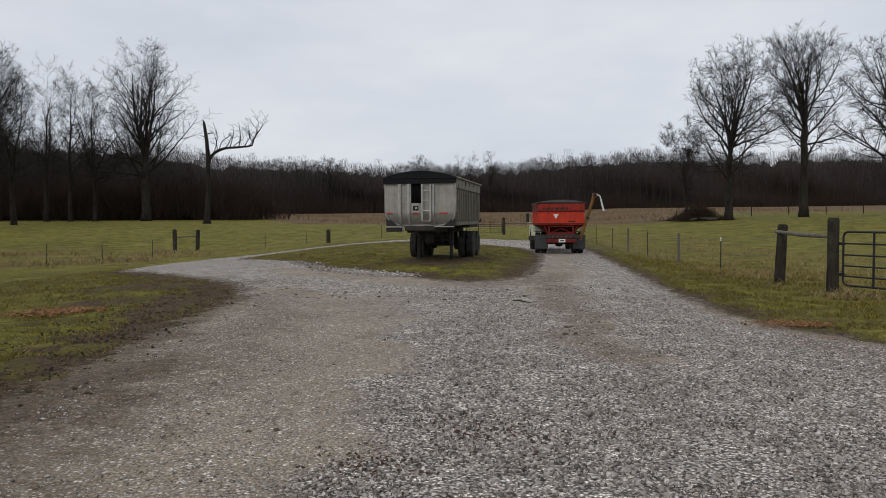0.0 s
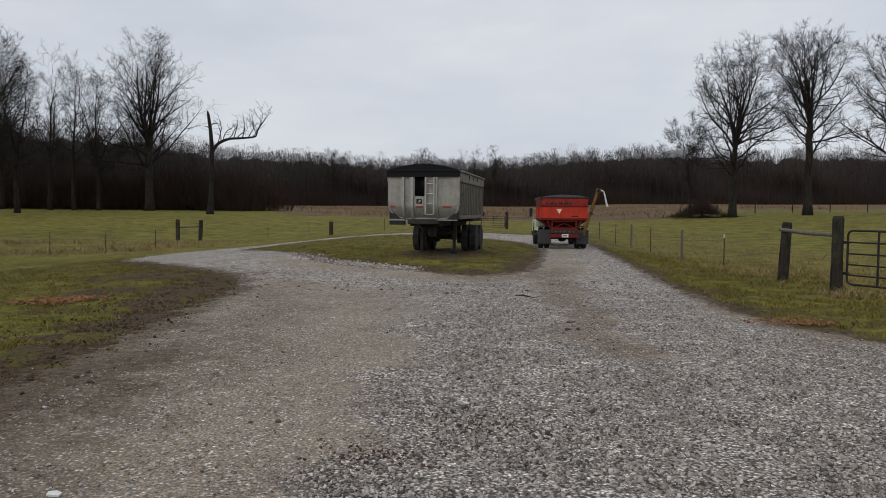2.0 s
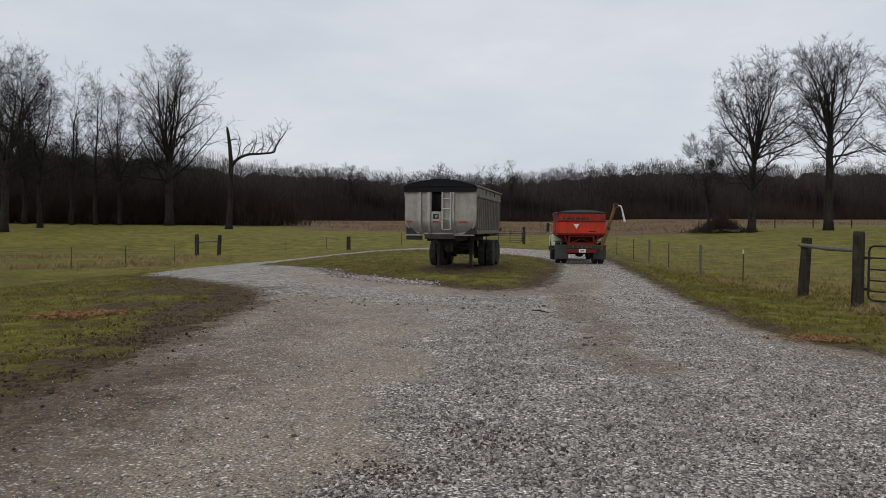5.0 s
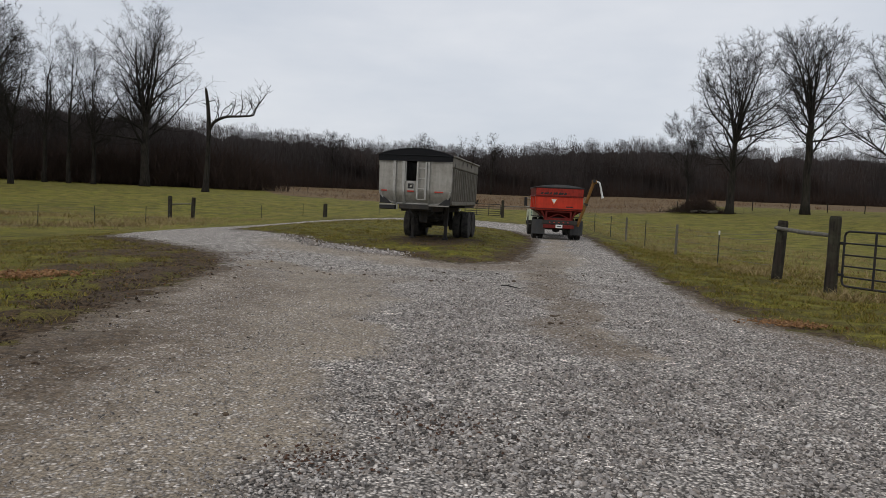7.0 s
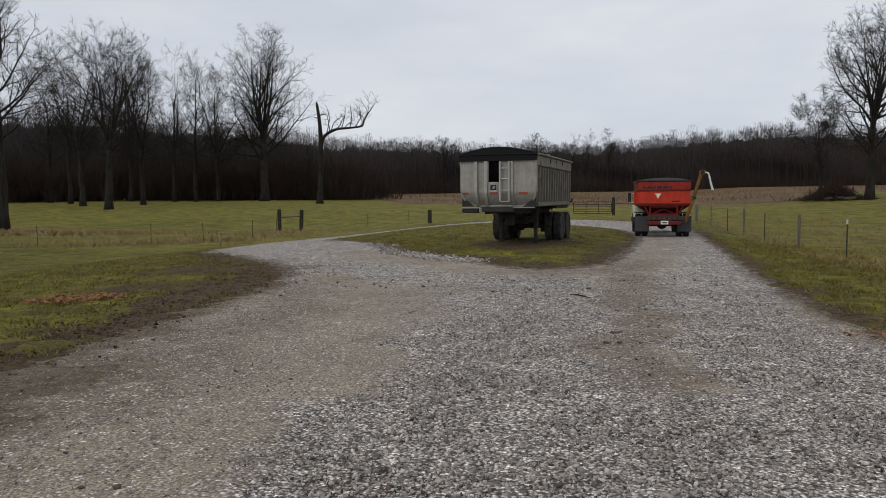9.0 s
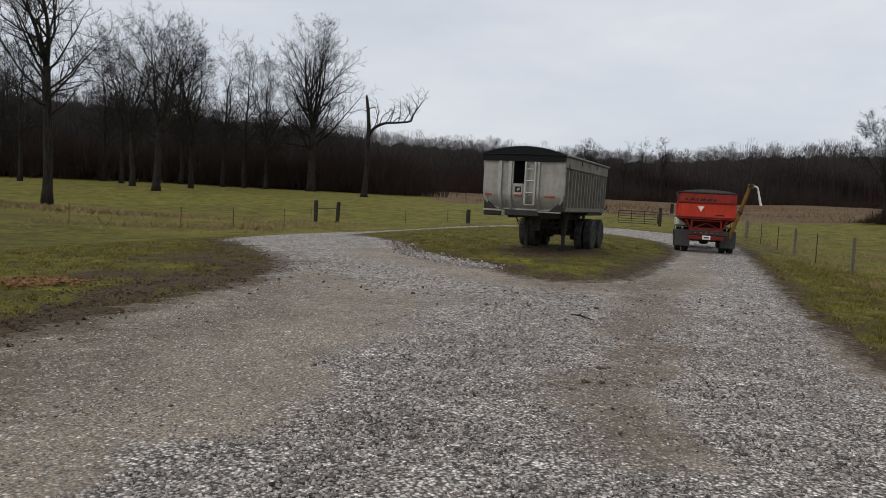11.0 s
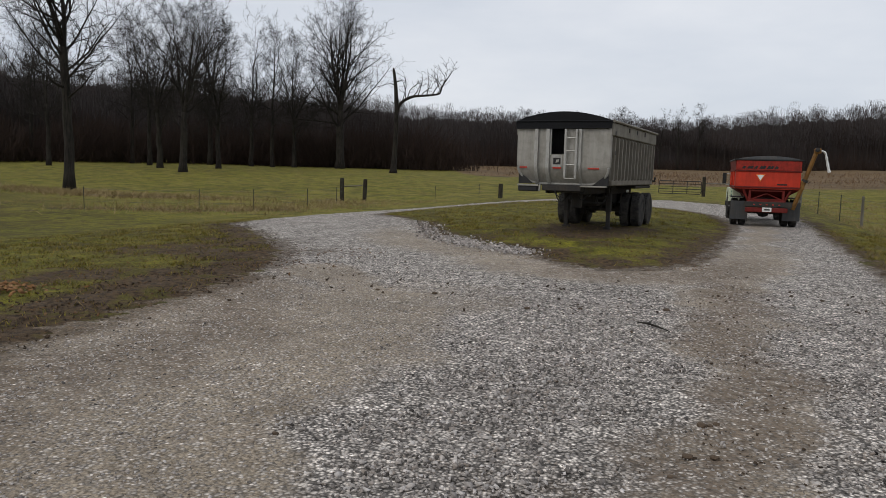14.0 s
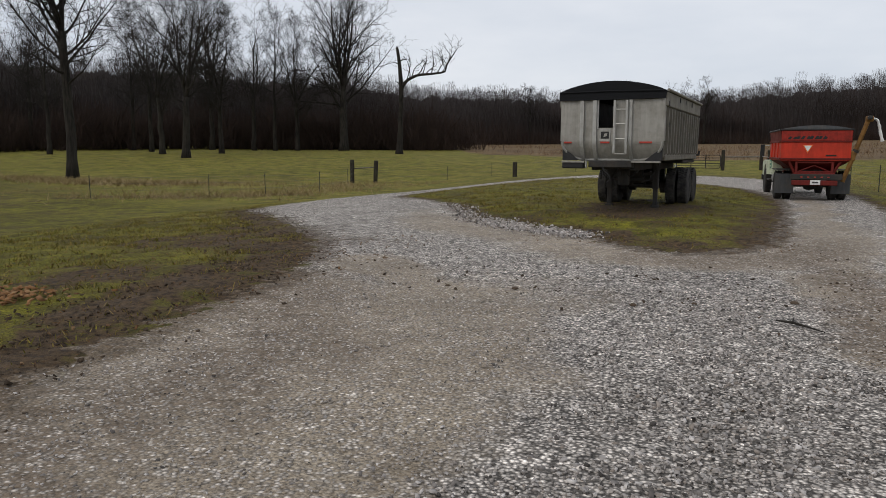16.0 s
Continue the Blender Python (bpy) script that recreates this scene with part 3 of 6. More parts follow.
def reach_in(blobs, start, way, height, far=0.62):
    """How far a limb runs before it leaves the crown."""
    best = np.zeros(len(start))
    for step in np.linspace(0.04, far, 30):
        p = start + (way + np.array([0, 0, 0.28])) * (step * height)
        inside_any = np.zeros(len(start), bool)
        for c, r in blobs:
            q = (p - np.array(c) * height) / (np.array([r[0], r[0], r[1]]) * height)
            inside_any |= (q ** 2).sum(1) < 1.0
        best = np.where(inside_any, step * height, best)
    return best


def bare_tree(name, seed, x, y, height, radius, label, blobs, fork=0.3, stems=1, lean=(0, 0), limbs=13, each=5, far=False):
    """A leafless tree. blobs: eggs that its crown fills, as centre and radii in parts of the height."""
    rng = np.random.default_rng(seed)
    top = height * max(c[2] + r[1] for c, r in blobs)
    m = 6
    zs = np.linspace(-0.4, fork * height, m + 1)
    mid = np.stack([lean[0] * zs + rng.normal(0, 0.05, m + 1), lean[1] * zs + rng.normal(0, 0.05, m + 1), zs], 1)
    rad = radius * 0.86 * (1 - 0.22 * np.clip(zs, 0, None) / (fork * height)) * (1 + 0.5 * np.exp(-np.clip(zs, 0, 9) / 0.6))
    trunk = Form().tube([Vector(p) for p in mid], [float(r) for r in rad], 12)
    # leaders that carry the trunk on up
    a = rng.uniform(0, 6.28) + 2 * math.pi * np.arange(stems) / stems + rng.normal(0, 0.25, stems)
    out = 0.0 if stems == 1 else rng.uniform(0.12, 0.36, stems)
    way = np.stack([np.cos(a) * out + lean[0], np.sin(a) * out + lean[1], np.ones(stems)], 1)
    share = rad[-1] * (0.96 if stems == 1 else 0.74)
    long = np.clip(reach_in(blobs, np.repeat(mid[-1:], stems, 0), way, height, 1.0), 0.3 * height, top - fork * height) * rng.uniform(0.84, 0.94, stems)
    P1, R1 = shoots(rng, np.repeat(mid[-1:], stems, 0), way, long, np.full(stems, share), 9, 0.28, 0.085, 0.07)
    # limbs out of the leaders, and low ones out of the trunk
    at, way, r, t = side_shoots(rng, P1, R1, limbs if stems > 1 else int(limbs * 1.6), 0.02, 0.92)
    low = max(4, int(limbs * 0.9))
    at0, way0, r0, t0 = side_shoots(rng, mid[None], rad[None] * 0.6, low, 0.62, 1.15)
    at, way, r, t = np.concatenate([at, at0]), np.concatenate([way, way0]), np.concatenate([r, r0]), np.concatenate([t, 0 * t0])
    way = unit(way + np.array([0, 0, 0.22]) * (0.2 + t)[:, None])
    ln = np.clip(reach_in(blobs, at, way, height), 0.085 * height, 0.46 * height) * rng.uniform(0.82, 1.08, len(at))
    P2, R2 = shoots(rng, at, way, ln, np.clip(np.minimum(0.62 * r, 0.021 * ln + 0.012), 0.02, None), 7, 0.42, 0.11, 0.14)
    # branches and twigs
    n3 = 11 if not far else 6
    at, way, r, t = side_shoots(rng, P2, R2, n3, 0.12, 0.80)
    l2 = np.repeat(ln, n3)
    keep = rng.random(len(at)) < np.clip(l2 / (0.24 * height), 0.22, 1)
    at, way, r, t, l2 = at[keep], way[keep], r[keep], t[keep], l2[keep]
    ln3 = l2 * (0.50 - 0.26 * t) * rng.uniform(0.6, 1.15, len(at))
    P3, R3 = shoots(rng, at, way, ln3, np.clip(0.58 * r, 0.014, 0.07), 4, 0.30, 0.15, 0.30)
    n4 = 6 if not far else 4
    at, way, r, t = side_shoots(rng, P3, R3, n4, 0.12, 0.78)
    l3 = np.repeat(ln3, n4)
    keep = rng.random(len(at)) < np.clip(l3 / (0.085 * height), 0.18, 1)
    at, way, r, t, l3 = at[keep], way[keep], r[keep], t[keep], l3[keep]
    ln4 = np.clip(l3 * (0.55 - 0.2 * t) * rng.uniform(0.6, 1.2, len(at)), 0.35, 1.7)
    P4, R4 = shoots(rng, at, way, ln4, np.clip(0.62 * r, 0.0115, 0.024) * (1 if not far else 2.0), 2, 0.20, 0.18, 0.45)
    ob = empty(name, pose(x, y, rest(x, y)), label, "tree", "bare trees round the pasture")
    part("trunk", trunk, M_BARK, ob, smooth=True)
    crown = part("crown", raw("crown", *joined([pipes(P1, R1, 9), pipes(P2, R2, 5), pipes(P3, R3, 4), pipes(P4, R4, 3)]), M_TWIG, True), M_TWIG, ob)
    v, f = joined([fine_growth(rng, P4, R4, each, 0.75 if not far else 1.0, 0.0145 if not far else 0.024), fine_growth(rng, P3, R3, each, 0.85 if not far else 1.0, 0.0145 if not far else 0.024)])
    tagged(part("fine_growth", raw("fine_growth", v, f, M_TWIG), M_TWIG, crown), kind="stuff")
    return ob


OAK = "tall bare winter oak with a domed crown of fine twigs"
SLIM = "slim bare tree with upright limbs and thin twigs"
GNARLED = "old bare oak with crooked limbs and a rounded crown"
DOME = [((0, 0, 0.66), (0.24, 0.34)), ((0, 0, 0.42), (0.38, 0.20))]
ROUND = [((0, 0, 0.69), (0.28, 0.31)), ((0, 0, 0.44), (0.20, 0.14))]
NARROW = [((0, 0, 0.68), (0.15, 0.32)), ((0, 0, 0.43), (0.19, 0.16))]
MID = [((0, 0, 0.69), (0.20, 0.31)), ((0, 0, 0.44), (0.22, 0.17))]
CLUB = [((0, 0, 0.72), (0.30, 0.27))]
FAR_ROUND = "far bare tree with a rounded crown above the woods"
FAR_SLIM = "far slender bare tree above the woods"
TREES = [
    ("oak_tree", 11, -58.5, 119, 31.8, 0.80, OAK, DOME, 0.30, 4, (0, 0), 10),
    ("slim_tree", 12, -66.6, 118, 25.5, 0.40, SLIM, MID, 0.28, 3, (0, 0), 9),
    ("slim_tree", 13, -73.0, 115, 28.5, 0.40, SLIM, NARROW, 0.30, 2, (0, 0), 10),
    ("slim_tree", 14, -69.6, 116, 27.5, 0.36, SLIM, NARROW, 0.30, 1, (0, 0), 10),
    ("oak_tree", 15, -79.8, 113, 29.5, 0.48, GNARLED, MID, 0.32, 3, (0, 0), 10),
    ("oak_tree", 16, -62.0, 84, 24.5, 0.54, GNARLED, ROUND, 0.30, 4, (0.03, 0), 7),
    ("slim_tree", 17, -65.6, 96, 25, 0.38, SLIM, MID, 0.30, 2, (0, 0), 10),
    ("oak_tree", 18, -71.5, 91, 25, 0.44, GNARLED, ROUND, 0.30, 3, (-0.04, 0), 8),
    ("slim_tree", 19, -78.5, 97, 25, 0.36, SLIM, NARROW, 0.34, 2, (0, 0), 9),
    ("oak_tree", 20, -47.6, 52.5, 25.5, 0.46, GNARLED, [((0, 0, 0.68), (0.25, 0.33)), ((-0.10, 0, 0.45), (0.25, 0.12))], 0.44, 2, (-0.02, 0), 11),
    ("slim_tree", 21, -84.0, 84, 24, 0.34, SLIM, NARROW, 0.34, 2, (0, 0), 8),
    ("slim_tree", 28, -88.0, 104, 26, 0.36, SLIM, MID, 0.34, 2, (0, 0), 9),
    ("slim_tree", 30, -96.0, 92, 25, 0.36, SLIM, MID, 0.34, 2, (0, 0), 9),
    ("slim_tree", 31, -70.0, 60, 21, 0.30, SLIM, NARROW, 0.34, 1, (0, 0), 8),
    ("oak_tree", 22, 27.4, 95, 23.2, 0.54, GNARLED, [((0.02, 0, 0.67), (0.29, 0.33)), ((-0.05, 0, 0.42), (0.27, 0.12))], 0.34, 4, (0.0, 0), 8),
    ("oak_tree", 23, 36.2, 95, 24.9, 0.56, GNARLED, [((0, 0, 0.70), (0.27, 0.30)), ((0, 0, 0.40), (0.30, 0.15))], 0.44, 3, (0, 0), 9),
    ("oak_tree", 24, 45.6, 93, 24.0, 0.56, "broad bare oak with long low limbs over the pasture", [((0, 0, 0.66), (0.28, 0.32)), ((-0.14, 0, 0.40), (0.40, 0.18))], 0.36, 3, (0, 0), 10),
    ("small_tree", 25, 23.4, 99, 14.5, 0.20, "small leaning bare tree above a brush pile", [((-0.05, 0, 0.64), (0.27, 0.34))], 0.22, 2, (-0.08, 0), 8),
    ("far_tree", 41, -25.5, 229, 18.6, 0.5, FAR_ROUND, CLUB, 0.42, 4, (0, 0), 6, 3, True),
    ("far_tree", 42, -10.0, 231, 20.0, 0.36, FAR_SLIM, NARROW, 0.4, 1, (0, 0), 9, 3, True),
    ("far_tree", 43, -4.5, 232, 20.5, 0.36, FAR_SLIM, NARROW, 0.4, 1, (0, 0), 9, 3, True),
    ("far_tree", 45, -15.0, 231, 18.5, 0.32, FAR_SLIM, NARROW, 0.4, 1, (0, 0), 7, 3, True),
    ("far_tree", 44, -50.5, 216, 17.6, 0.4, FAR_ROUND, CLUB, 0.40, 4, (0, 0), 6, 3, True),
]
for t in TREES:
    bare_tree(*t)


# ---- woods: stems, twigs and brush past counting ----
FRONT = [(-165, -10), (-150, 40), (-128, 85), (-108, 140), (-78, 192), (-30, 228), (30, 240), (90, 236), (160, 215), (215, 160), (240, 90)]


def front_at(s):
    pts = np.array(FRONT, float)
    seg = np.hypot(*np.diff(pts, axis=0).T)
    cum = np.concatenate([[0], np.cumsum(seg)])
    s = np.asarray(s) * cum[-1]
    return np.interp(s, cum, pts[:, 0]), np.interp(s, cum, pts[:, 1])


CREST = [(0.0, 19.6), (0.30, 19.0), (0.34, 17.4), (0.36, 16.2), (0.385, 15.2), (0.412, 15.5), (0.436, 14.4), (0.459, 14.7), (0.484, 15.0), (0.513, 16.0), (0.53, 17.4), (0.561, 18.4), (0.58, 18.0), (0.62, 17.2), (1.0, 16.8)]


def crest(s):
    """Height of the woods along their edge."""
    at, high = zip(*CREST)
    return np.interp(s, at, high) + 0.45 * np.sin(s * 97 + 2) + 0.35 * np.sin(s * 260) + 0.3 * np.sin(s * 610)


def slivers(base, tip, width, rng):
    """Thin crossed triangles from base to tip."""
    n = len(base)
    side = rng.normal(size=(n, 3))
    d = tip - base
    side = np.cross(side, d)
    side /= np.linalg.norm(side, axis=1)[:, None] + 1e-9
    side *= width[:, None]
    v = np.stack([base - side, base + side, tip], 1).reshape(-1, 3)
    return v, np.arange(3 * n).reshape(-1, 3)


def build_woods():
    rng = np.random.default_rng(5)
    n = 4300
    s = rng.random(n)
    x, y = front_at(s)
    depth = rng.random(n) ** 1.4 * 34
    ln = np.hypot(x, y)
    x, y = x + x / ln * depth + rng.normal(0, 1.5, n), y + y / ln * depth
    z = land(x, y)
    h = crest(s) * rng.uniform(0.80, 1.03, n)
    tall = rng.random(n) < 0.02
    h[tall] *= 1.12
    base = np.stack([x, y, z - 0.3], 1)
    tip = np.stack([x + rng.normal(0, 0.8, n), y + rng.normal(0, 0.8, n), z + h], 1)
    vs, fs, c = [], [], 0
    for k in range(2):
        v, f = slivers(base, tip, rng.uniform(0.05, 0.11, n), rng)
        vs.append(v), fs.append(f + c)
        c += len(v)
    tagged(new("far_woods", raw("far_woods", np.concatenate(vs), np.concatenate(fs), M_WOODS)),
           "dense dark bare winter woodland beyond the field", "woods", kind="stuff")
    # rounded heads of fine twigs
    vs, fs, c = [], [], 0
    wide = rng.uniform(1.3, 3.0, n)
    for k in range(88):
        t = rng.random(n) ** 0.5 * 0.64 + 0.35
        b = base + (tip - base) * t[:, None]
        a = rng.uniform(0, 2 * math.pi, n)
        r = wide * np.sqrt(rng.random(n)) * np.sqrt(np.clip(1 - ((t - 0.58) / 0.44) ** 2, 0.05, 1))
        b = b + np.stack([np.cos(a) * r, np.sin(a) * r, 0.25 * r], 1)
        e = b + np.stack([np.cos(a) * 0.22 + rng.normal(0, 0.20, n), np.sin(a) * 0.22 + rng.normal(0, 0.20, n), rng.uniform(0.7, 2.1, n)], 1)
        e[:, 2] = np.minimum(e[:, 2], tip[:, 2] + 0.4)
        v, f = slivers(b, e, rng.uniform(0.014, 0.040, n), rng)
        vs.append(v), fs.append(f + c)
        c += len(v)
    tagged(new("far_twigs", raw("far_twigs", np.concatenate(vs), np.concatenate(fs), M_FARTWIG)),
           "grey-brown twig tops of the far woodland, distance haze put into their colour", "twigs", kind="stuff")
    # brush under the trees
    m = 16000
    s = rng.random(m)
    x, y = front_at(s)
    ln = np.hypot(x, y)
    off = rng.uniform(-3, 16, m)
    x, y = x + x / ln * off, y + y / ln * off
    hh = rng.uniform(1.5, 7.5, m) * (0.6 + 0.4 * np.sin(s * 60) ** 2) * (1 + 0.7 * smooth(0.5, 0.35, s))
    b = np.stack([x, y, land(x, y) - 0.2], 1)
    vs, fs, c = [], [], 0
    for k in range(5):
        e = b + np.stack([rng.normal(0, 0.34, m) * hh, rng.normal(0, 0.34, m) * hh, hh * rng.uniform(0.3, 1.0, m)], 1)
        v, f = slivers(b, e, rng.uniform(0.03, 0.08, m), rng)
        vs.append(v), fs.append(f + c)
        c += len(v)
    tagged(new("brush", raw("brush", np.concatenate(vs), np.concatenate(fs), M_BRUSH)),
           "tangled red-brown underbrush along the edge of the woods", "brush", kind="stuff")
    # thinner undergrowth close behind the pasture's trees
    line = np.array([(-104, 58), (-100, 88), (-92, 112), (-76, 127), (-60, 131), (-45, 136)], float)
    m = 9000
    t = rng.uniform(0, len(line) - 1.001, m)
    i = t.astype(int)
    q = line[i] + (line[i + 1] - line[i]) * (t - i)[:, None] + rng.normal(0, 3.0, (m, 2))
    clump = 0.60 + 0.40 * np.sin(t * 4.2 + 1.0) ** 2
    hh = rng.uniform(3.0, 11.0, m) * clump
    b = np.stack([q[:, 0], q[:, 1], land(q[:, 0], q[:, 1]) - 0.2], 1)
    vs, fs, c = [], [], 0
    for k in range(6):
        st = b + np.array([0, 0, 1.0]) * (hh * rng.uniform(0, 0.5, m))[:, None]
        e = st + np.stack([rng.normal(0, 0.22, m) * hh, rng.normal(0, 0.22, m) * hh, hh * rng.uniform(0.3, 0.6, m)], 1)
        v, f = slivers(st, e, rng.uniform(0.028, 0.060, m), rng)
        vs.append(v), fs.append(f + c)
        c += len(v)
    tagged(new("undergrowth", raw("undergrowth", np.concatenate(vs), np.concatenate(fs), M_BRUSH)),
           "thin red-brown undergrowth among the pasture's trees", "brush", kind="stuff")
    # dark sheet behind the first stems, the deep wood's shade put into its colour
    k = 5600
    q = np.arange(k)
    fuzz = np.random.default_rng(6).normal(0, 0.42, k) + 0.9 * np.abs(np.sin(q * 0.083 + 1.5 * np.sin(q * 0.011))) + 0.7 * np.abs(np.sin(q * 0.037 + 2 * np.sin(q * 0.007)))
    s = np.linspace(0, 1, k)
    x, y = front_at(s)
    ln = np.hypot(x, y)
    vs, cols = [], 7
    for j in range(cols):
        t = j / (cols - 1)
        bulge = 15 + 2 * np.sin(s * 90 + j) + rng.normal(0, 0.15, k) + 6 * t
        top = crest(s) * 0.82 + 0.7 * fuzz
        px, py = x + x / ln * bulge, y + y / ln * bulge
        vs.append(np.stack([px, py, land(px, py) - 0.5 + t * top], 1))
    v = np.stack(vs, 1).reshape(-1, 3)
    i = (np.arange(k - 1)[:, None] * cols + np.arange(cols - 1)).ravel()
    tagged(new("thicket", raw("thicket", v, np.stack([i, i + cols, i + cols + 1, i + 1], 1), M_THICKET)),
           "dark backing sheet behind the first stems, the deep wood's shade in its colour", "thicket", kind="stuff")


build_woods()


# ---- the parked dump trailer on the grass island ----
def tyre_profile(r, w):
    return [(-w * 0.42, r * 0.58), (-w * 0.5, r * 0.72), (-w * 0.5, r * 0.88), (-w * 0.42, r * 0.97), (-w * 0.15, r), (w * 0.15, r), (w * 0.42, r * 0.97), (w * 0.5, r * 0.88), (w * 0.5, r * 0.72), (w * 0.42, r * 0.58)]


def wheel(parent, x, y, r, w, out):
    """A tyre with tread blocks, its dished rim and hub as sub-parts."""
    f = Form().lathe(tyre_profile(r, w), 32, "x", (x, y, r))
    for row in (-0.3, 0.0, 0.3):
        for j in range(36):
            a = 2 * math.pi * (j + (0.5 if row else 0)) / 36
            m = pose(x + row * w, y, r) @ Matrix.Rotation(a, 4, "X")
            f.box(-w * 0.11, w * 0.11, -0.028, 0.028, r - 0.02, r + 0.012, 0.004, m)
    t = part("tyre", f, M_RUBBER, parent)
    s = 1 if out > 0 else -1
    part("rim", Form().lathe([(-0.10 * s, r * 0.60), (0.08 * s, r * 0.60), (0.09 * s, r * 0.54), (-0.02 * s, r * 0.46), (-0.04 * s, r * 0.22), (-0.04 * s, 0.02)], 24, "x", (x, y, r)), M_RIM, t)
    hub = Form().lathe([(-0.06 * s, r * 0.22), (0.05 * s, r * 0.2), (0.07 * s, r * 0.13), (0.07 * s, 0.01)], 14, "x", (x, y, r))
    for j in range(8):
        a = 2 * math.pi * j / 8
        hub.lathe([(-0.05 * s, 0.018), (0.0, 0.018), (0.0, 0.004)], 6, "x", (x, y + math.cos(a) * r * 0.33, r + math.sin(a) * r * 0.33))
    part("hub", hub, M_RIM, t)
    return t


HALF, DECK, SIDE, BELLY, LEN = 1.18, 2.80, 1.80, 1.36, 6.1


def belly(half, low, side, r0=0, n=8):
    """The rounded underside from left to right."""
    rx, rz = 0.55, side - low
    left = [(-half + rx - rx * math.cos(t * math.pi / 2 / n), side - rz * math.sin(t * math.pi / 2 / n)) for t in range(n + 1)]
    return left + [(-u, w) for u, w in left[::-1]]


def dump_trailer():
    z0 = rest(-2.8, 28)
    tr = empty("dump_trailer", pose(-2.83, 25.12, z0, 0, 0, -5.4),
               "weathered aluminium dump trailer with black tarp, parked on its legs", "trailer")
    def back(z):
        """How far the wall curls under towards its foot."""
        return 0.30 * (1 - math.cos(min(max((SIDE + 0.05 - z) / (SIDE + 0.05 - BELLY), 0), 1) * 1.35))

    def skirt(half, low):
        return [(-half, low + 0.1), (-half + 0.08, low), (half - 0.08, low), (half, low + 0.1)]

    outer = [(-HALF, DECK + 0.12)] + skirt(HALF, BELLY) + [(HALF, DECK + 0.12)]
    inner = [(-HALF + 0.04, DECK + 0.12)] + skirt(HALF - 0.04, BELLY + 0.04) + [(HALF - 0.04, DECK + 0.12)]
    f, n = Form(), len(outer)
    ring = [(u, 0.06 + back(w), w) for u, w in outer] + [(u, LEN, w) for u, w in outer] + [(u, 0.06 + back(w), w) for u, w in inner] + [(u, LEN, w) for u, w in inner]
    faces = []
    for i in range(n - 1):
        faces += [(i, i + 1, n + i + 1, n + i), (2 * n + i, 3 * n + i, 3 * n + i + 1, 2 * n + i + 1), (i, 2 * n + i, 2 * n + i + 1, i + 1), (n + i, n + i + 1, 3 * n + i + 1, 3 * n + i)]
    faces += [(0, n, 3 * n, 2 * n), (n - 1, 3 * n - 1, 4 * n - 1, 2 * n - 1)]
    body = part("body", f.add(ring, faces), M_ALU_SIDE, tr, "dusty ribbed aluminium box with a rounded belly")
    part("rear_wall", Form().prism(inner, LEN - 0.05, LEN - 0.01), M_ALU_SIDE, body)
    # front wall round the sight opening
    def sheet(x0, x1, zs, cut=False):
        """A curved sheet with thickness between two uprights."""
        def ends(z):
            if not cut or z >= SIDE:
                return x0, x1
            k = 0.55 * (1 - math.sqrt(max(0.0, 1 - ((SIDE - z) / (SIDE - BELLY)) ** 2)))
            return (x0 + k, x1) if cut < 0 else (x0, x1 - k)

        pts, n = [], len(zs)
        for d in (-0.01, 0.03):
            for z in zs:
                a0, a1 = ends(z)
                pts += [(a0, back(z) + d, z), (a1, back(z) + d, z)]
        fs = []
        for i in range(n - 1):
            a, c = 2 * i, 2 * n + 2 * i
            fs += [(a, a + 1, a + 3, a + 2), (c, c + 2, c + 3, c + 1), (a, a + 2, c + 2, c), (a + 1, c + 1, c + 3, a + 3)]
        fs += [(0, 2 * n, 2 * n + 1, 1), (2 * n - 2, 2 * n - 1, 4 * n - 1, 4 * n - 2)]
        return Form().add(pts, fs)

    zs = [BELLY + (SIDE + 0.05 - BELLY) * i / 9 for i in range(10)]
    wall = part("front_wall", sheet(-HALF, -0.31, zs + [DECK], -1), M_ALU, tr, "dull grey aluminium sheet with stains")
    part("front_sheet", sheet(0.04, HALF, zs + [DECK], 1), M_ALU, wall)
    part("front_plate", sheet(-0.31, 0.04, zs + [2.13]), M_ALU, wall)
    for x, w, h in ((-0.69, 0.045, 0.085), (-0.385, 0.045, 0.085), (0.45, 0.035, 0.07)):
        pr = [(back(z) - h, z) for z in zs] + [(-h, DECK - 0.01), (-0.008, DECK - 0.01)] + [(back(z) - 0.008, z) for z in zs[::-1]]
        part("stiffener", Form().prism(pr, x - w, x + w, "x"), M_BRIGHT, wall, "aluminium stiffener, brightened in colour to stand out in flat light")
    frame_w = Form().box(-0.345, -0.30, -0.035, 0.02, 2.1, DECK, 0.008)
    part("window_frame", frame_w, M_BRIGHT, wall)
    part("sight_plate", Form().box(-0.27, -0.01, -0.03, -0.008, 1.80, 2.11, 0.008), M_BRIGHT, wall, "pale bolted plate")
    part("badge", Form().box(-0.235, -0.045, -0.042, -0.026, 1.87, 2.04, 0.01), M_BLACK, wall, "black square badge")
    part("badge_mark", Form().prism([(-0.17, 1.91), (-0.09, 1.93), (-0.08, 2.0), (-0.15, 1.99)], -0.047, -0.041), M_ALU, wall)
    for a, b in ((-1.13, -0.94), (-0.25, -0.03), (0.66, 0.95)):
        part("reflector", Form().box(a, b, -0.03, -0.005, 1.755, 1.80, 0.008), M_REFLECT, wall, "red reflector strip")
    part("rim_bar", Form().tube([(u * 1.005, back(w) - 0.02, w - 0.005) for u, w in belly(HALF, BELLY, SIDE)], 0.03, 8), M_BRIGHT, wall)
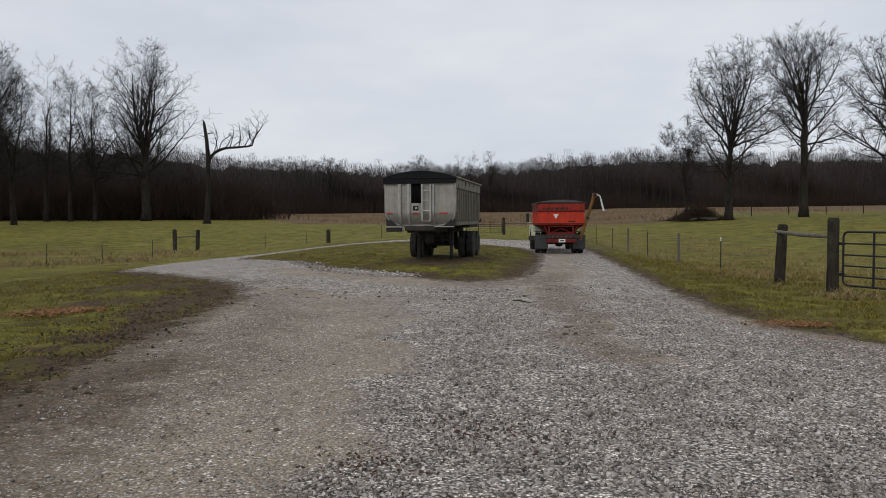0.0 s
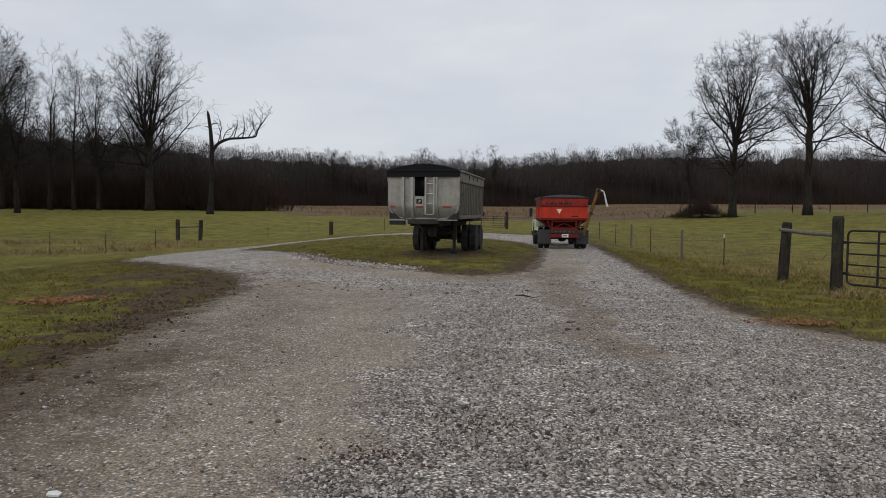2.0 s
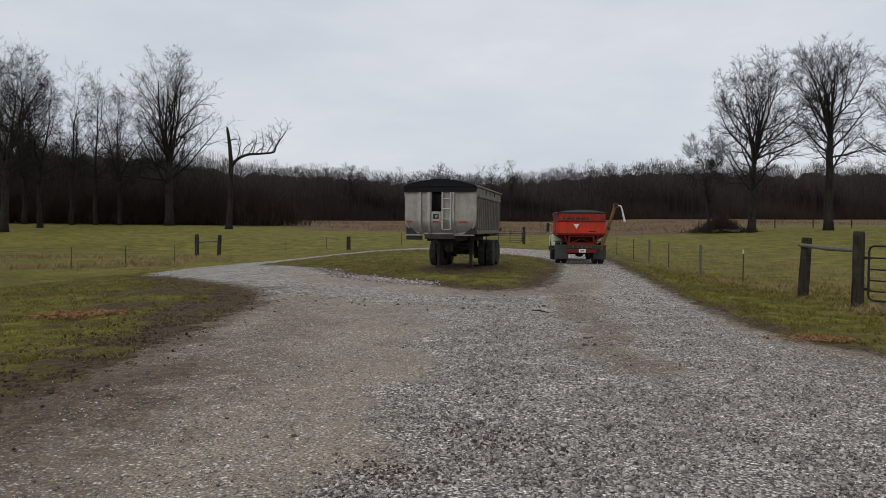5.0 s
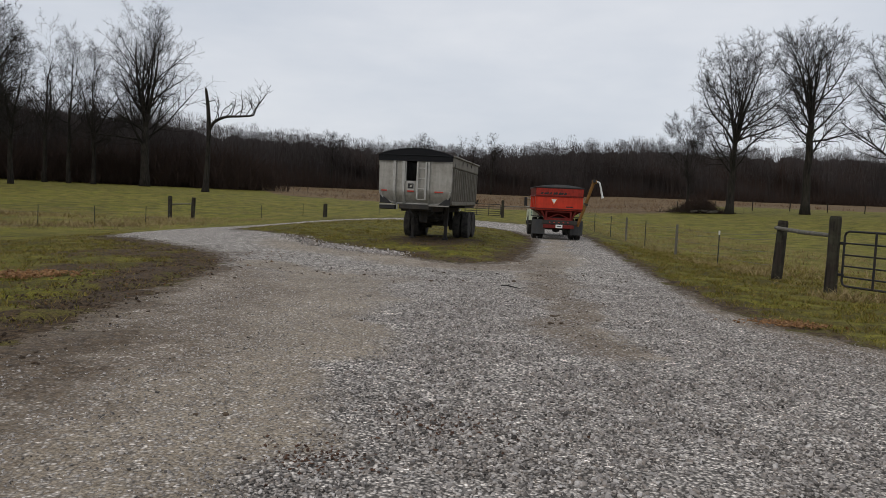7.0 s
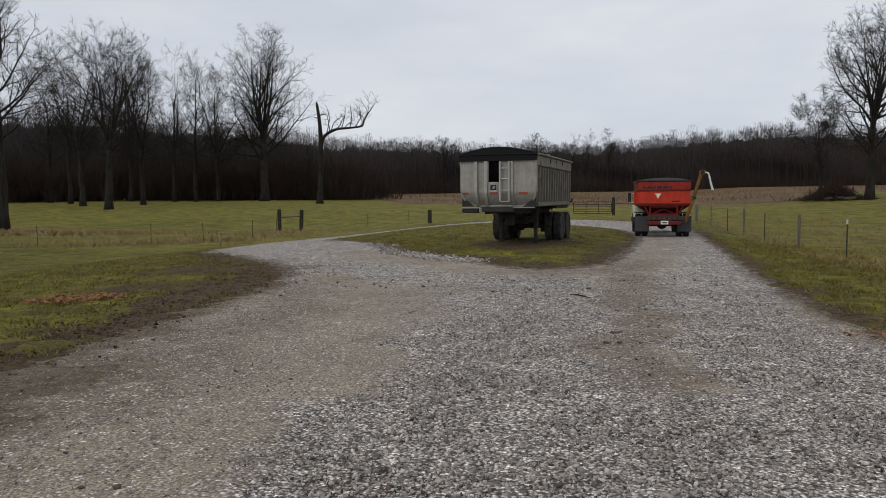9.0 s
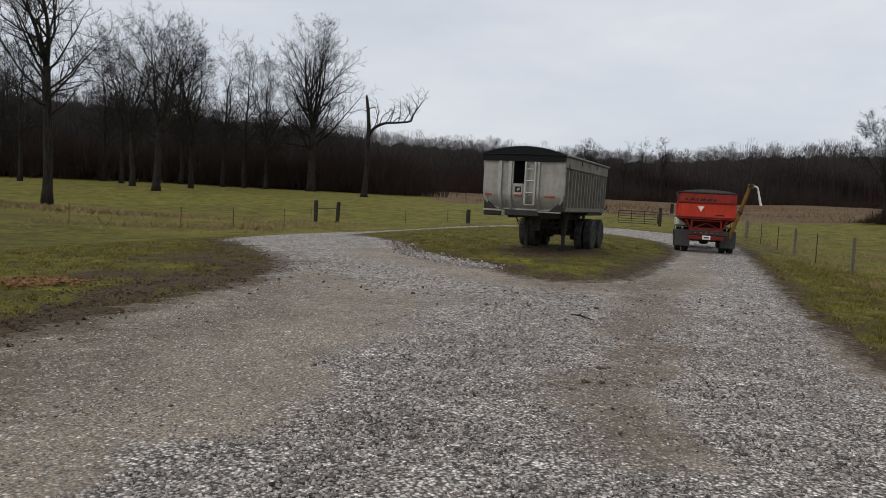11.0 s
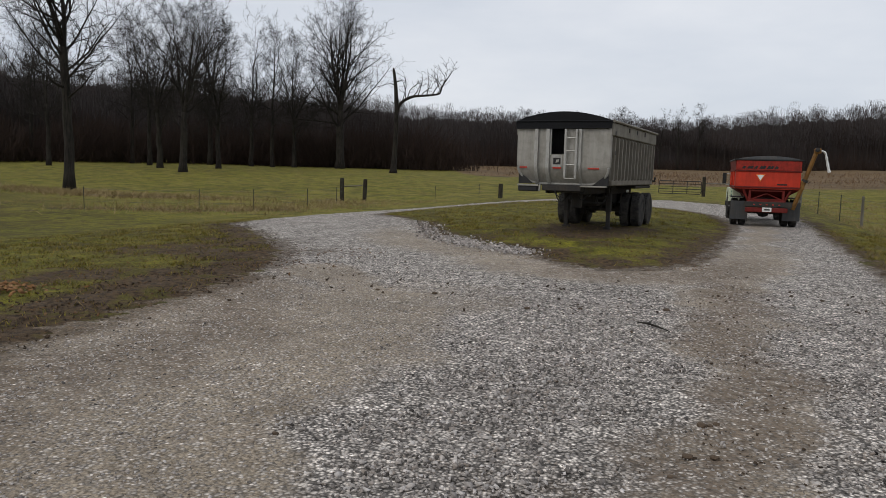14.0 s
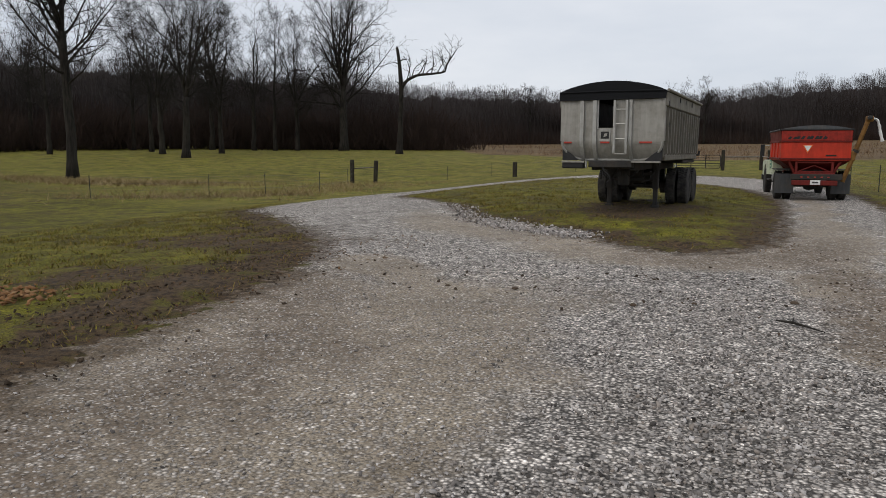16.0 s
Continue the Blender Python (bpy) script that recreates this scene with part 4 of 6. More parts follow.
    for s in (-1, 1):
        part("corner_gusset", Form().prism([(s * HALF, SIDE - 0.12), (s * HALF, BELLY - 0.02), (s * (HALF - 0.40), BELLY - 0.02), (s * (HALF - 0.28), BELLY + 0.08), (s * (HALF - 0.10), BELLY + 0.22)], 0.055, 0.10), M_BLACK, tr)
    # ladder
    lad = part("ladder", Form().box(0.065, 0.125, -0.15, -0.095, 1.50, 2.78, 0.012).box(0.07, 0.12, -0.10, 0.0, 2.66, 2.70, 0.006).box(0.07, 0.12, -0.10, 0.0, 1.86, 1.90, 0.006), M_BRIGHT, tr, "aluminium ladder on the front wall")
    part("ladder_rail", Form().box(0.345, 0.405, -0.15, -0.095, 1.50, 2.78, 0.012).box(0.35, 0.40, -0.10, 0.0, 2.66, 2.70, 0.006).box(0.35, 0.40, -0.10, 0.0, 1.86, 1.90, 0.006), M_BRIGHT, lad)
    for z in (1.50, 1.86, 2.22, 2.56):
        part("rung", Form().tube([(0.10, -0.125, z), (0.37, -0.125, z)], 0.018, 8), M_BRIGHT, lad)
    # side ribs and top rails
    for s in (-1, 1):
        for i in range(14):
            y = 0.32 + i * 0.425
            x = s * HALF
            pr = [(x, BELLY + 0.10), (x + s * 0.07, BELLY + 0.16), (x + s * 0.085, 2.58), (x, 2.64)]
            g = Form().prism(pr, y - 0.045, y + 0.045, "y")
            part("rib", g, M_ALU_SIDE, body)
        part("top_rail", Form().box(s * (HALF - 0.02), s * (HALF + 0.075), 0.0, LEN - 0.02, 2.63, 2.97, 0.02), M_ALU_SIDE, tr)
        part("corner_post", Form().box(s * (HALF - 0.05), s * (HALF + 0.045), -0.015, 0.11, SIDE, 2.82, 0.015), M_ALU, tr)
        part("sill_rail", Form().box(s * (HALF - 0.50), s * (HALF - 0.36), 0.36, LEN, BELLY - 0.06, BELLY + 0.07, 0.02), M_FRAME, tr)
        for y in (1.9, 4.1):
            part("tarp_hook", Form().box(s * (HALF + 0.07), s * (HALF + 0.10), y - 0.02, y + 0.02, 2.80, 2.92, 0.008), M_BLACK, tr)
        for y, z in ((0.3, 2.70), (0.35, 2.2), (3.0, 2.86)):
            part("latch", Form().box(s * (HALF + 0.045), s * (HALF + 0.085), y - 0.04, y + 0.04, z - 0.06, z + 0.06, 0.01), M_BLACK, tr)
    # tarp
    arch = [(-HALF - 0.07 + (2 * HALF + 0.14) * i / 16, 2.98 + 0.25 * math.sin(math.pi * i / 16) ** 0.75) for i in range(17)]
    tarp = part("tarp", Form().prism(arch + [(u, w - 0.035) for u, w in arch[::-1]], -0.04, LEN + 0.03), M_TARP, tr, "black vinyl roll tarp arched over the box", True)
    low = [(-HALF - 0.06, 2.79), (HALF + 0.05, 2.81)]
    part("tarp_end", Form().prism(arch + low[::-1], -0.085, -0.05), M_TARP, tarp)
    part("tarp_hem", Form().tube([(-HALF - 0.06, -0.09, 2.98), (0, -0.095, 2.995), (HALF + 0.05, -0.09, 2.98)], 0.022, 6), M_TARP, tarp)
    part("roll_tube", Form().tube([(HALF + 0.10, -0.03, 2.99), (HALF + 0.10, LEN, 2.99)], 0.035, 8), M_ALU_SIDE, tarp)
    # bumper and coupling
    part("bumper_box", Form().box(-HALF, -0.64, 0.0, 0.30, 1.08, 1.285, 0.03), M_BLACK, tr)
    part("bumper_bar", Form().box(-HALF, -0.62, -0.03, 0.0, 1.27, 1.33, 0.01), M_ALU, tr)
    part("bumper_bar", Form().box(0.48, HALF - 0.03, -0.03, 0.1, 1.28, 1.33, 0.01), M_ALU, tr)
    part("lamp_bracket", Form().box(-0.605, -0.565, -0.02, 0.04, 1.10, 1.33, 0.008), M_ALU, tr)
    part("cross_beam", Form().box(-0.54, 0.50, 0.05, 0.35, 1.12, 1.33, 0.02), M_FRAME, tr)
    part("coupler_plate", Form().box(-0.52, 0.52, 0.3, 1.5, 1.06, 1.12, 0.02), M_FRAME, tr)
    part("kingpin", Form().lathe([(0.86, 0.05), (0.95, 0.05), (0.96, 0.035), (1.06, 0.035)], 12, "z", (0, 0.95, 0)), M_FRAME, tr)
    for s in (-1, 1):
        part("frame_rail", Form().box(s * 0.40, s * 0.52, 0.3, LEN - 0.1, 1.02, 1.34, 0.02), M_FRAME, tr)
    for y in (1.7, 2.9, 4.0, 5.2):
        part("frame_crossmember", Form().box(-0.42, 0.42, y - 0.05, y + 0.05, 1.06, 1.26, 0.015), M_FRAME, tr)
    # landing legs
    for s in (-1, 1):
        leg = part("landing_leg", Form().box(s * 0.61 - 0.075, s * 0.61 + 0.075, 2.62, 2.77, 0.48, 1.22, 0.015), M_LEG, tr, "grimy grey square steel landing leg")
        part("leg_tube", Form().box(s * 0.61 - 0.055, s * 0.61 + 0.055, 2.64, 2.75, 0.06, 0.55, 0.012), M_FRAME, leg)
        part("foot", Form().box(s * 0.61 - 0.10, s * 0.61 + 0.10, 2.58, 2.81, -0.03, 0.06, 0.015), M_FRAME, leg)
        part("leg_brace", Form().tube([(s * 0.59, 2.75, 0.62), (s * 0.47, 3.6, 1.04)], 0.03, 7), M_FRAME, leg)
    part("cross_shaft", Form().tube([(-0.61, 2.69, 0.72), (0.61, 2.69, 0.72)], 0.03, 8), M_FRAME, tr)
    part("leg_crossbar", Form().box(-0.56, 0.56, 2.66, 2.73, 0.84, 0.92, 0.01), M_FRAME, tr)
    part("crank", Form().tube([(-0.66, 2.69, 0.95), (-0.85, 2.69, 0.95), (-0.85, 2.69, 0.72), (-0.93, 2.69, 0.72)], 0.014, 6), M_FRAME, tr)
    part("air_hose", Form().tube(curved([(-0.17, 0.02, 1.14), (-0.15, 0.0, 1.02), (-0.03, -0.01, 0.93), (0.0, 0.0, 0.82), (-0.08, 0.01, 0.74)], False), 0.016, 6), M_HOSE, tr, "loose black air hose")
    # running gear at the far end
    for y in (4.35, 5.58):
        ax = part("axle", Form().tube([(-0.95, y, 0.5), (0.95, y, 0.5)], 0.07, 10), M_FRAME, tr)
        for s in (-1, 1):
            part("brake_drum", Form().lathe([(s * 0.46, 0.10), (s * 0.47, 0.2), (s * 0.64, 0.2), (s * 0.66, 0.1)], 16, "x", (0, y, 0.5)), M_FRAME, ax)
            part("brake_chamber", Form().lathe([(y - 0.42, 0.03), (y - 0.40, 0.085), (y - 0.22, 0.085), (y - 0.2, 0.03)], 12, "y", (s * 0.30, 0, 0.66)), M_FRAME, ax)
            part("leaf_spring", Form().prism([(y - 0.5, 0.70), (y, 0.58), (y + 0.5, 0.70), (y + 0.5, 0.75), (y, 0.66), (y - 0.5, 0.75)], s * 0.44 - 0.04, s * 0.44 + 0.04, "x"), M_FRAME, ax)
            for x in (0.79, 1.11):
                wheel(tr, s * x, y, 0.50, 0.27, s if x > 1 else -s)
    # deck over the wheels, flaps and hanging gear under the box
    for s in (-1, 1):
        part("wheel_deck", Form().box(s * 0.56, s * 1.14, 3.75, LEN, 1.20, 1.33, 0.03), M_FRAME, tr)
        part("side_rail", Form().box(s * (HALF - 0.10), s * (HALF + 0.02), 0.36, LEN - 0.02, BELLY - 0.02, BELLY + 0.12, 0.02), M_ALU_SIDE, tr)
        part("leg_gusset", Form().prism([(2.46, 1.24), (2.94, 1.24), (2.80, 0.98), (2.60, 0.98)], s * 0.60 - 0.05, s * 0.60 + 0.05, "x"), M_FRAME, tr)
    part("hoist_cylinder", Form().lathe([(0.62, 0.10), (0.64, 0.15), (1.06, 0.15), (1.08, 0.11), (1.26, 0.11)], 16, "z", (0.02, 1.45, 0)), M_FRAME, tr)
    part("hoist_frame", Form().prism([(-0.50, 1.26), (0.50, 1.26), (0.30, 0.92), (-0.30, 0.92)], 1.55, 1.75), M_FRAME, tr)
    part("valve_box", Form().box(-0.46, -0.12, 2.3, 2.55, 0.80, 1.10, 0.02), M_FRAME, tr)
    for x, y, z0, z1 in ((-0.30, 0.5, 1.12, 0.80), (0.18, 0.8, 1.12, 0.86), (0.33, 2.2, 1.05, 0.72)):
        part("hanging_hose", Form().tube(curved([(x, y, z0), (x + 0.05, y, z1 + 0.1), (x + 0.14, y + 0.1, z1), (x + 0.24, y + 0.3, z1 + 0.16), (x + 0.27, y + 0.5, z0)], False), 0.016, 6), M_HOSE, tr)
    part("side_mark", Form().tube(curved([(HALF + 0.012, 0.07, 2.42), (HALF + 0.012, 0.03, 2.36), (HALF + 0.012, 0.07, 2.30), (HALF + 0.012, 0.03, 2.24), (HALF + 0.012, 0.08, 2.20)], False), 0.012, 5), M_BLACK, tr)
    for s in (-1, 1):
        for y in (3.72, 4.96, 6.02):
            part("spring_hanger", Form().prism([(y - 0.12, 1.05), (y + 0.12, 1.05), (y + 0.05, 0.68), (y - 0.05, 0.68)], s * 0.42 - 0.05, s * 0.42 + 0.05, "x"), M_FRAME, tr)
        part("skirt_plate", Form().box(s * 0.50, s * 0.56, 3.3, LEN - 0.1, 0.98, 1.34, 0.02), M_FRAME, tr)
    part("suspension_box", Form().box(-0.34, 0.34, 3.75, 6.0, 0.62, 1.04, 0.04), M_FRAME, tr)
    part("gear_housing", Form().box(-0.30, 0.22, 2.9, 3.5, 0.62, 1.02, 0.05), M_FRAME, tr)
    part("brace_bar", Form().tube([(-0.50, 2.75, 1.05), (-0.20, 3.8, 0.55)], 0.035, 7), M_FRAME, tr)
    part("brace_bar", Form().tube([(0.45, 2.75, 1.05), (0.1, 3.8, 0.52)], 0.035, 7), M_FRAME, tr)
    part("brake_line", Form().tube(curved([(-0.45, 2.7, 0.98), (-0.1, 2.95, 0.78), (0.3, 3.2, 0.70), (0.5, 3.7, 0.82)], False), 0.014, 5), M_HOSE, tr)
    part("air_tank", Form().lathe([(-0.42, 0.02), (-0.40, 0.12), (0.40, 0.12), (0.42, 0.02)], 16, "x", (0, 3.1, 0.86)), M_FRAME, tr)
    part("marker_lamp", Form().box(0.96, 1.02, 3.3, 3.36, 1.06, 1.16, 0.01), M_WHITE, tr)
    part("rear_bracket", Form().tube([(1.10, LEN - 0.02, 1.46), (1.25, LEN + 0.06, 1.46), (1.27, LEN + 0.08, 1.58)], 0.035, 7), M_BLACK, tr)
    # the box rides low over its running gear
    for o in tr.children_recursive:
        for v in o.data.vertices:
            z = v.co.z
            if z > 1.02:
                v.co.z = z - 0.08 * min((z - 1.02) / 0.3, 1) - 0.05 * min(max((z - 1.36) / 1.44, 0), 1)
    return tr


dump_trailer()


# ---- the red grain truck on the drive ----
def grain_truck():
    x, y = 2.50, 35.3
    tk = empty("grain_truck", pose(x, y, rest(x, y) + 0.01, 0, 0, 2.0), "old farm truck with cream cab, red grain box and auger", "truck")
    for s in (-1, 1):
        part("chassis_rail", Form().box(s * 0.36, s * 0.46, -1.05, 5.5, 0.66, 0.86, 0.015), M_FRAME, tk)
        for wx in (0.70, 0.98):
            wheel(tk, s * wx, 0.0, 0.47, 0.24, s if wx > 0.9 else -s)
        wheel(tk, s * 0.92, 4.25, 0.46, 0.24, s)
    part("rear_axle", Form().tube([(-0.9, 0, 0.47), (0.9, 0, 0.47)], 0.07, 10), M_FRAME, tk)
    part("differential", Form().lathe([(-0.2, 0.04), (-0.15, 0.15), (0.0, 0.19), (0.15, 0.15), (0.2, 0.04)], 14, "x", (0, 0, 0.47)), M_FRAME, tk)
    part("front_axle", Form().tube([(-0.85, 4.25, 0.44), (0.85, 4.25, 0.44)], 0.05, 8), M_FRAME, tk)
    # the box: straight sides over a sloping hopper
    A = [(-1.04, -0.95), (1.04, -0.95), (1.04, 2.55), (-1.04, 2.55)]
    def loft(rings):
        f = Form()
        pts = [(px, py, z) for ring, z in rings for px, py in ring]
        k = len(rings[0][0])
        fs = [(i * k + j, i * k + (j + 1) % k, (i + 1) * k + (j + 1) % k, (i + 1) * k + j) for i in range(len(rings) - 1) for j in range(k)]
        return f.add(pts, fs + [tuple(range(k))[::-1], tuple((len(rings) - 1) * k + j for j in range(k))])
    box = part("grain_box", loft([(A, 1.30), (A, 1.93)]), M_RED, tk, "bright red steel grain box, scuffed and dusty")
    B = [(-0.35, -0.15), (0.45, -0.15), (0.45, 1.4), (-0.35, 1.4)]
    part("hopper", loft([(B, 0.86), (A, 1.295)]), M_DKRED, box)
    part("lower_lip", Form().box(-1.06, 1.06, -0.985, -0.945, 1.33, 1.39, 0.01), M_DKRED, box)
    part("lower_lip", Form().box(-1.06, 1.06, -0.985, -0.945, 1.895, 1.945, 0.01), M_DKRED, box)
    for s in (-1, 1):
        part("side_lip", Form().box(s * 1.035, s * 1.075, -0.97, 2.57, 1.89, 1.945, 0.01), M_DKRED, box)
        part("side_lip", Form().box(s * 1.035, s * 1.075, -0.97, 2.57, 1.33, 1.39, 0.01), M_DKRED, box)
        for yy in (-0.2, 0.75, 1.7):
            part("box_stake", Form().box(s * 1.035, s * 1.08, yy - 0.04, yy + 0.04, 1.38, 1.9, 0.01), M_RED, box)
        part("side_board", Form().prism([(s * 1.03, 1.94), (s * 1.08, 2.30), (s * 1.05, 2.30), (s * 1.0, 1.94)], -0.93, 2.53), M_DKRED, box)
    part("end_board", Form().box(-1.04, 1.04, -0.99, -0.955, 1.945, 2.27, 0.01), M_MIDRED, box, "red end board with dark worn patches")
    part("end_board", Form().box(-1.04, 1.04, 2.53, 2.565, 1.945, 2.27, 0.01), M_RED, box)
    rng = random.Random(3)
    for i in range(9):
        xx = -0.78 + i * 0.13 + rng.uniform(-0.03, 0.03)
        part("worn_patch", Form().prism([(xx - 0.07, 2.0), (xx + 0.03, 1.99), (xx + 0.08, 2.02 + rng.uniform(0.02, 0.08)), (xx, 2.05 + rng.uniform(0.02, 0.07))], -0.995, -0.9885), M_BLACK, box)
    part("rim_tube", Form().tube([(-1.08, -0.99, 2.30), (1.08, -0.99, 2.30), (1.08, 2.57, 2.30), (-1.08, 2.57, 2.30), (-1.08, -0.99, 2.30)], 0.028, 8), M_BLACK, box)
    arch = [(-1.06 + 2.12 * i / 12, 2.31 + 0.13 * math.sin(math.pi * i / 12) ** 0.7) for i in range(13)]
    part("box_tarp", Form().prism(arch + [(1.06, 2.28), (-1.06, 2.28)], -0.98, 2.56), M_FLAP, box, "grey tarp stretched over the box", True)
    # slow-vehicle triangle
    tri = part("slow_sign", Form().prism([(-0.40, 1.81), (-0.08, 1.81), (-0.24, 1.535)], -0.975, -0.955), M_SLOW, box, "orange triangle with a pale reflective border")
    part("sign_face", Form().prism([(-0.355, 1.785), (-0.125, 1.785), (-0.24, 1.59)], -0.982, -0.974), M_WHITE, tri)
    part("decal_bar", Form().box(0.30, 0.62, -0.957, -0.948, 1.44, 1.49, 0.002), M_BLACK, box)
    # stand under the box
    for s in (-1, 1):
        part("stand_leg", Form().tube([(s * 0.80, -0.88, 1.34), (s * 0.56, -0.82, 0.84)], 0.045, 6), M_DKRED, tk)
        part("stand_post", Form().box(s * 0.50, s * 0.58, -0.90, -0.80, 0.84, 1.36, 0.01), M_DKRED, tk)
        part("stand_leg", Form().tube([(s * 0.80, 2.3, 1.34), (s * 0.46, 2.2, 0.84)], 0.045, 6), M_DKRED, tk)
    for z in (0.93, 1.24):
        part("stand_slat", Form().box(-0.50, 0.50, -0.90, -0.86, z - 0.03, z + 0.03, 0.008), M_DKRED, tk)
    part("stand_brace", Form().tube([(-0.50, -0.86, 0.93), (0.0, -0.84, 1.14), (0.50, -0.86, 0.93)], 0.022, 6), M_DKRED, tk)
    part("hopper_gate", Form().box(-0.30, 0.32, -0.40, -0.36, 0.90, 1.16, 0.015), M_BLACK, tk)
    part("deck_plate", Form().box(-0.62, 0.62, -1.0, 2.5, 0.84, 0.90, 0.012), M_DKRED, tk)
    part("rear_beam", Form().box(-0.72, 0.82, -1.08, -0.98, 0.68, 0.86, 0.015), M_FRAME, tk)
    part("rear_bumper", Form().box(-0.68, 0.68, -1.12, -1.0, 0.50, 0.66, 0.02), M_DKRED, tk)
    part("number_plate", Form().box(-0.13, 0.17, -1.142, -1.118, 0.52, 0.67, 0.006), M_WHITE, tk, "white number plate with a plain bar")
    part("plate_bar", Form().box(-0.07, 0.11, -1.148, -1.141, 0.57, 0.62, 0.001), M_FLAP, tk)
    for i in range(5):
        part("marker_light", Form().box(-0.42 + 0.2 * i, -0.36 + 0.2 * i, -1.10, -1.078, 0.745, 0.785, 0.006), M_REFLECT, tk)
    for s in (-1, 1):
        part("mud_flap", Form().box(s * 0.56, s * 1.13, -0.66, -0.63, 0.21, 0.86, 0.008), M_FLAP, tk, "grey rubber mud flap")
        part("wheel_deck", Form().box(s * 0.56, s * 1.13, -0.66, 0.62, 0.98, 1.01, 0.008), M_FRAME, tk)
    # auger
    aug = part("auger", Form().tube([(0.86, -0.85, 0.62), (1.10, -0.93, 1.40), (1.46, -1.0, 2.62)], 0.07, 14), M_YELLOW, tk, "rusty yellow unloading auger tube raised beside the box")
    part("auger_band", Form().tube([(1.155, -0.94, 1.57), (1.185, -0.945, 1.66)], 0.10, 14), M_FRAME, aug)
    part("auger_hinge", Form().box(1.04, 1.16, -1.02, -0.84, 1.30, 1.62, 0.02), M_YELLOW, aug)
    part("auger_head", Form().box(1.38, 1.60, -1.10, -0.90, 2.54, 2.72, 0.03), M_YELLOW, aug)
    part("auger_motor", Form().lathe([(-1.28, 0.02), (-1.26, 0.07), (-1.12, 0.07)], 12, "y", (1.46, 0, 2.66)), M_FRAME, aug)
    sock = Form()
    pts = curved([(1.56, -1.0, 2.64), (1.70, -1.0, 2.60), (1.77, -1.0, 2.42), (1.82, -1.01, 2.18), (1.89, -1.02, 1.92)], False, 4)
    sock.tube(pts, [0.075 + 0.012 * math.sin(i * 1.7) + 0.035 * (i / len(pts)) ** 2 for i in range(len(pts))], 12, True, 0.45)
    part("spout_sock", sock, M_WHITE, aug, "limp white cloth spout")
    # cab and bonnet
    prof = [(2.75, 0.72), (4.0, 0.72), (4.02, 1.36), (3.66, 2.06), (3.55, 2.12), (2.85, 2.12), (2.75, 2.02)]
    cab = part("cab", Form().prism(prof, -0.90, 0.90, "x"), M_CREAM, tk, "faded cream-green steel cab")
    part("windscreen", Form().prism([(3.985, 1.42), (4.03, 1.42), (3.70, 2.05), (3.655, 2.05)], -0.78, 0.78, "x"), M_GLASS, cab)
    part("rear_window", Form().box(-0.6, 0.6, 2.735, 2.755, 1.5, 1.92, 0.008), M_GLASS, cab)
    part("roof_cap", Form().box(-0.86, 0.86, 2.78, 3.58, 2.10, 2.15, 0.02), M_CREAM, cab)
    for s in (-1, 1):
        door = part("door", Form().prism([(2.90, 0.80), (3.90, 0.80), (3.92, 1.36), (3.60, 2.0), (2.90, 2.0)], s * 0.895, s * 0.915, "x"), M_CREAM, cab)
        part("door_glass", Form().prism([(2.98, 1.44), (3.80, 1.44), (3.55, 1.94), (2.98, 1.94)], s * 0.905, s * 0.922, "x"), M_GLASS, door)
        part("door_panel", Form().box(s * 0.91, s * 0.922, 3.05, 3.70, 0.95, 1.28, 0.004), M_GREEN, door, "green painted sign panel with plain pale bars")
        part("sign_bar", Form().box(s * 0.915, s * 0.926, 3.12, 3.62, 1.15, 1.21, 0.002), M_CREAM, door)
        part("sign_bar", Form().box(s * 0.915, s * 0.926, 3.16, 3.56, 1.02, 1.07, 0.002), M_CREAM, door)
        part("door_handle", Form().box(s * 0.915, s * 0.945, 2.96, 3.08, 1.33, 1.36, 0.006), M_CHROME, door)
        mir = part("mirror", Form().box(s * 1.12, s * 1.27, 3.82, 3.86, 1.42, 1.86, 0.02), M_BLACK, cab)
        part("mirror_arm", Form().tube([(s * 0.90, 3.85, 1.80), (s * 1.19, 3.86, 1.84), (s * 1.19, 3.86, 1.40), (s * 0.90, 3.85, 1.36)], 0.012, 6), M_CHROME, mir)
        part("running_board", Form().box(s * 0.72, s * 1.0, 2.75, 3.75, 0.50, 0.56, 0.015), M_FRAME, tk)
        fen = [(3.62, 0.72)] + [(4.25 + 0.62 * math.cos(math.radians(180 - a)), 0.52 + 0.60 * math.sin(math.radians(a))) for a in range(20, 165, 12)] + [(4.95, 0.66), (5.35, 0.66), (5.38, 1.15), (4.9, 1.26), (3.62, 1.26)]
        part("fender", Form().prism(fen, s * 0.72, s * 1.02, "x"), M_CREAM, cab)
        lamp = part("headlamp_housing", Form().box(s * 0.66, s * 0.98, 5.36, 5.42, 0.86, 1.14, 0.02), M_CREAM, cab)
        part("headlamp", Form().lathe([(5.40, 0.09), (5.44, 0.085), (5.45, 0.03)], 16, "y", (s * 0.82, 0, 1.0)), M_LAMP, lamp)
        part("fuel_tank", Form().lathe([(2.0, 0.02), (2.02, 0.2), (2.66, 0.2), (2.68, 0.02)], 18, "y", (s * 0.74, 0, 0.62)), M_RIM, tk)
    hood = part("bonnet", Form().prism([(-0.74, 0.80), (0.74, 0.80), (0.74, 1.32), (0.62, 1.42), (-0.62, 1.42), (-0.74, 1.32)], 4.0, 5.36), M_CREAM, cab)
    part("grille", Form().box(-0.62, 0.62, 5.35, 5.41, 0.74, 1.32, 0.02), M_CHROME, hood, "dull chrome grille")
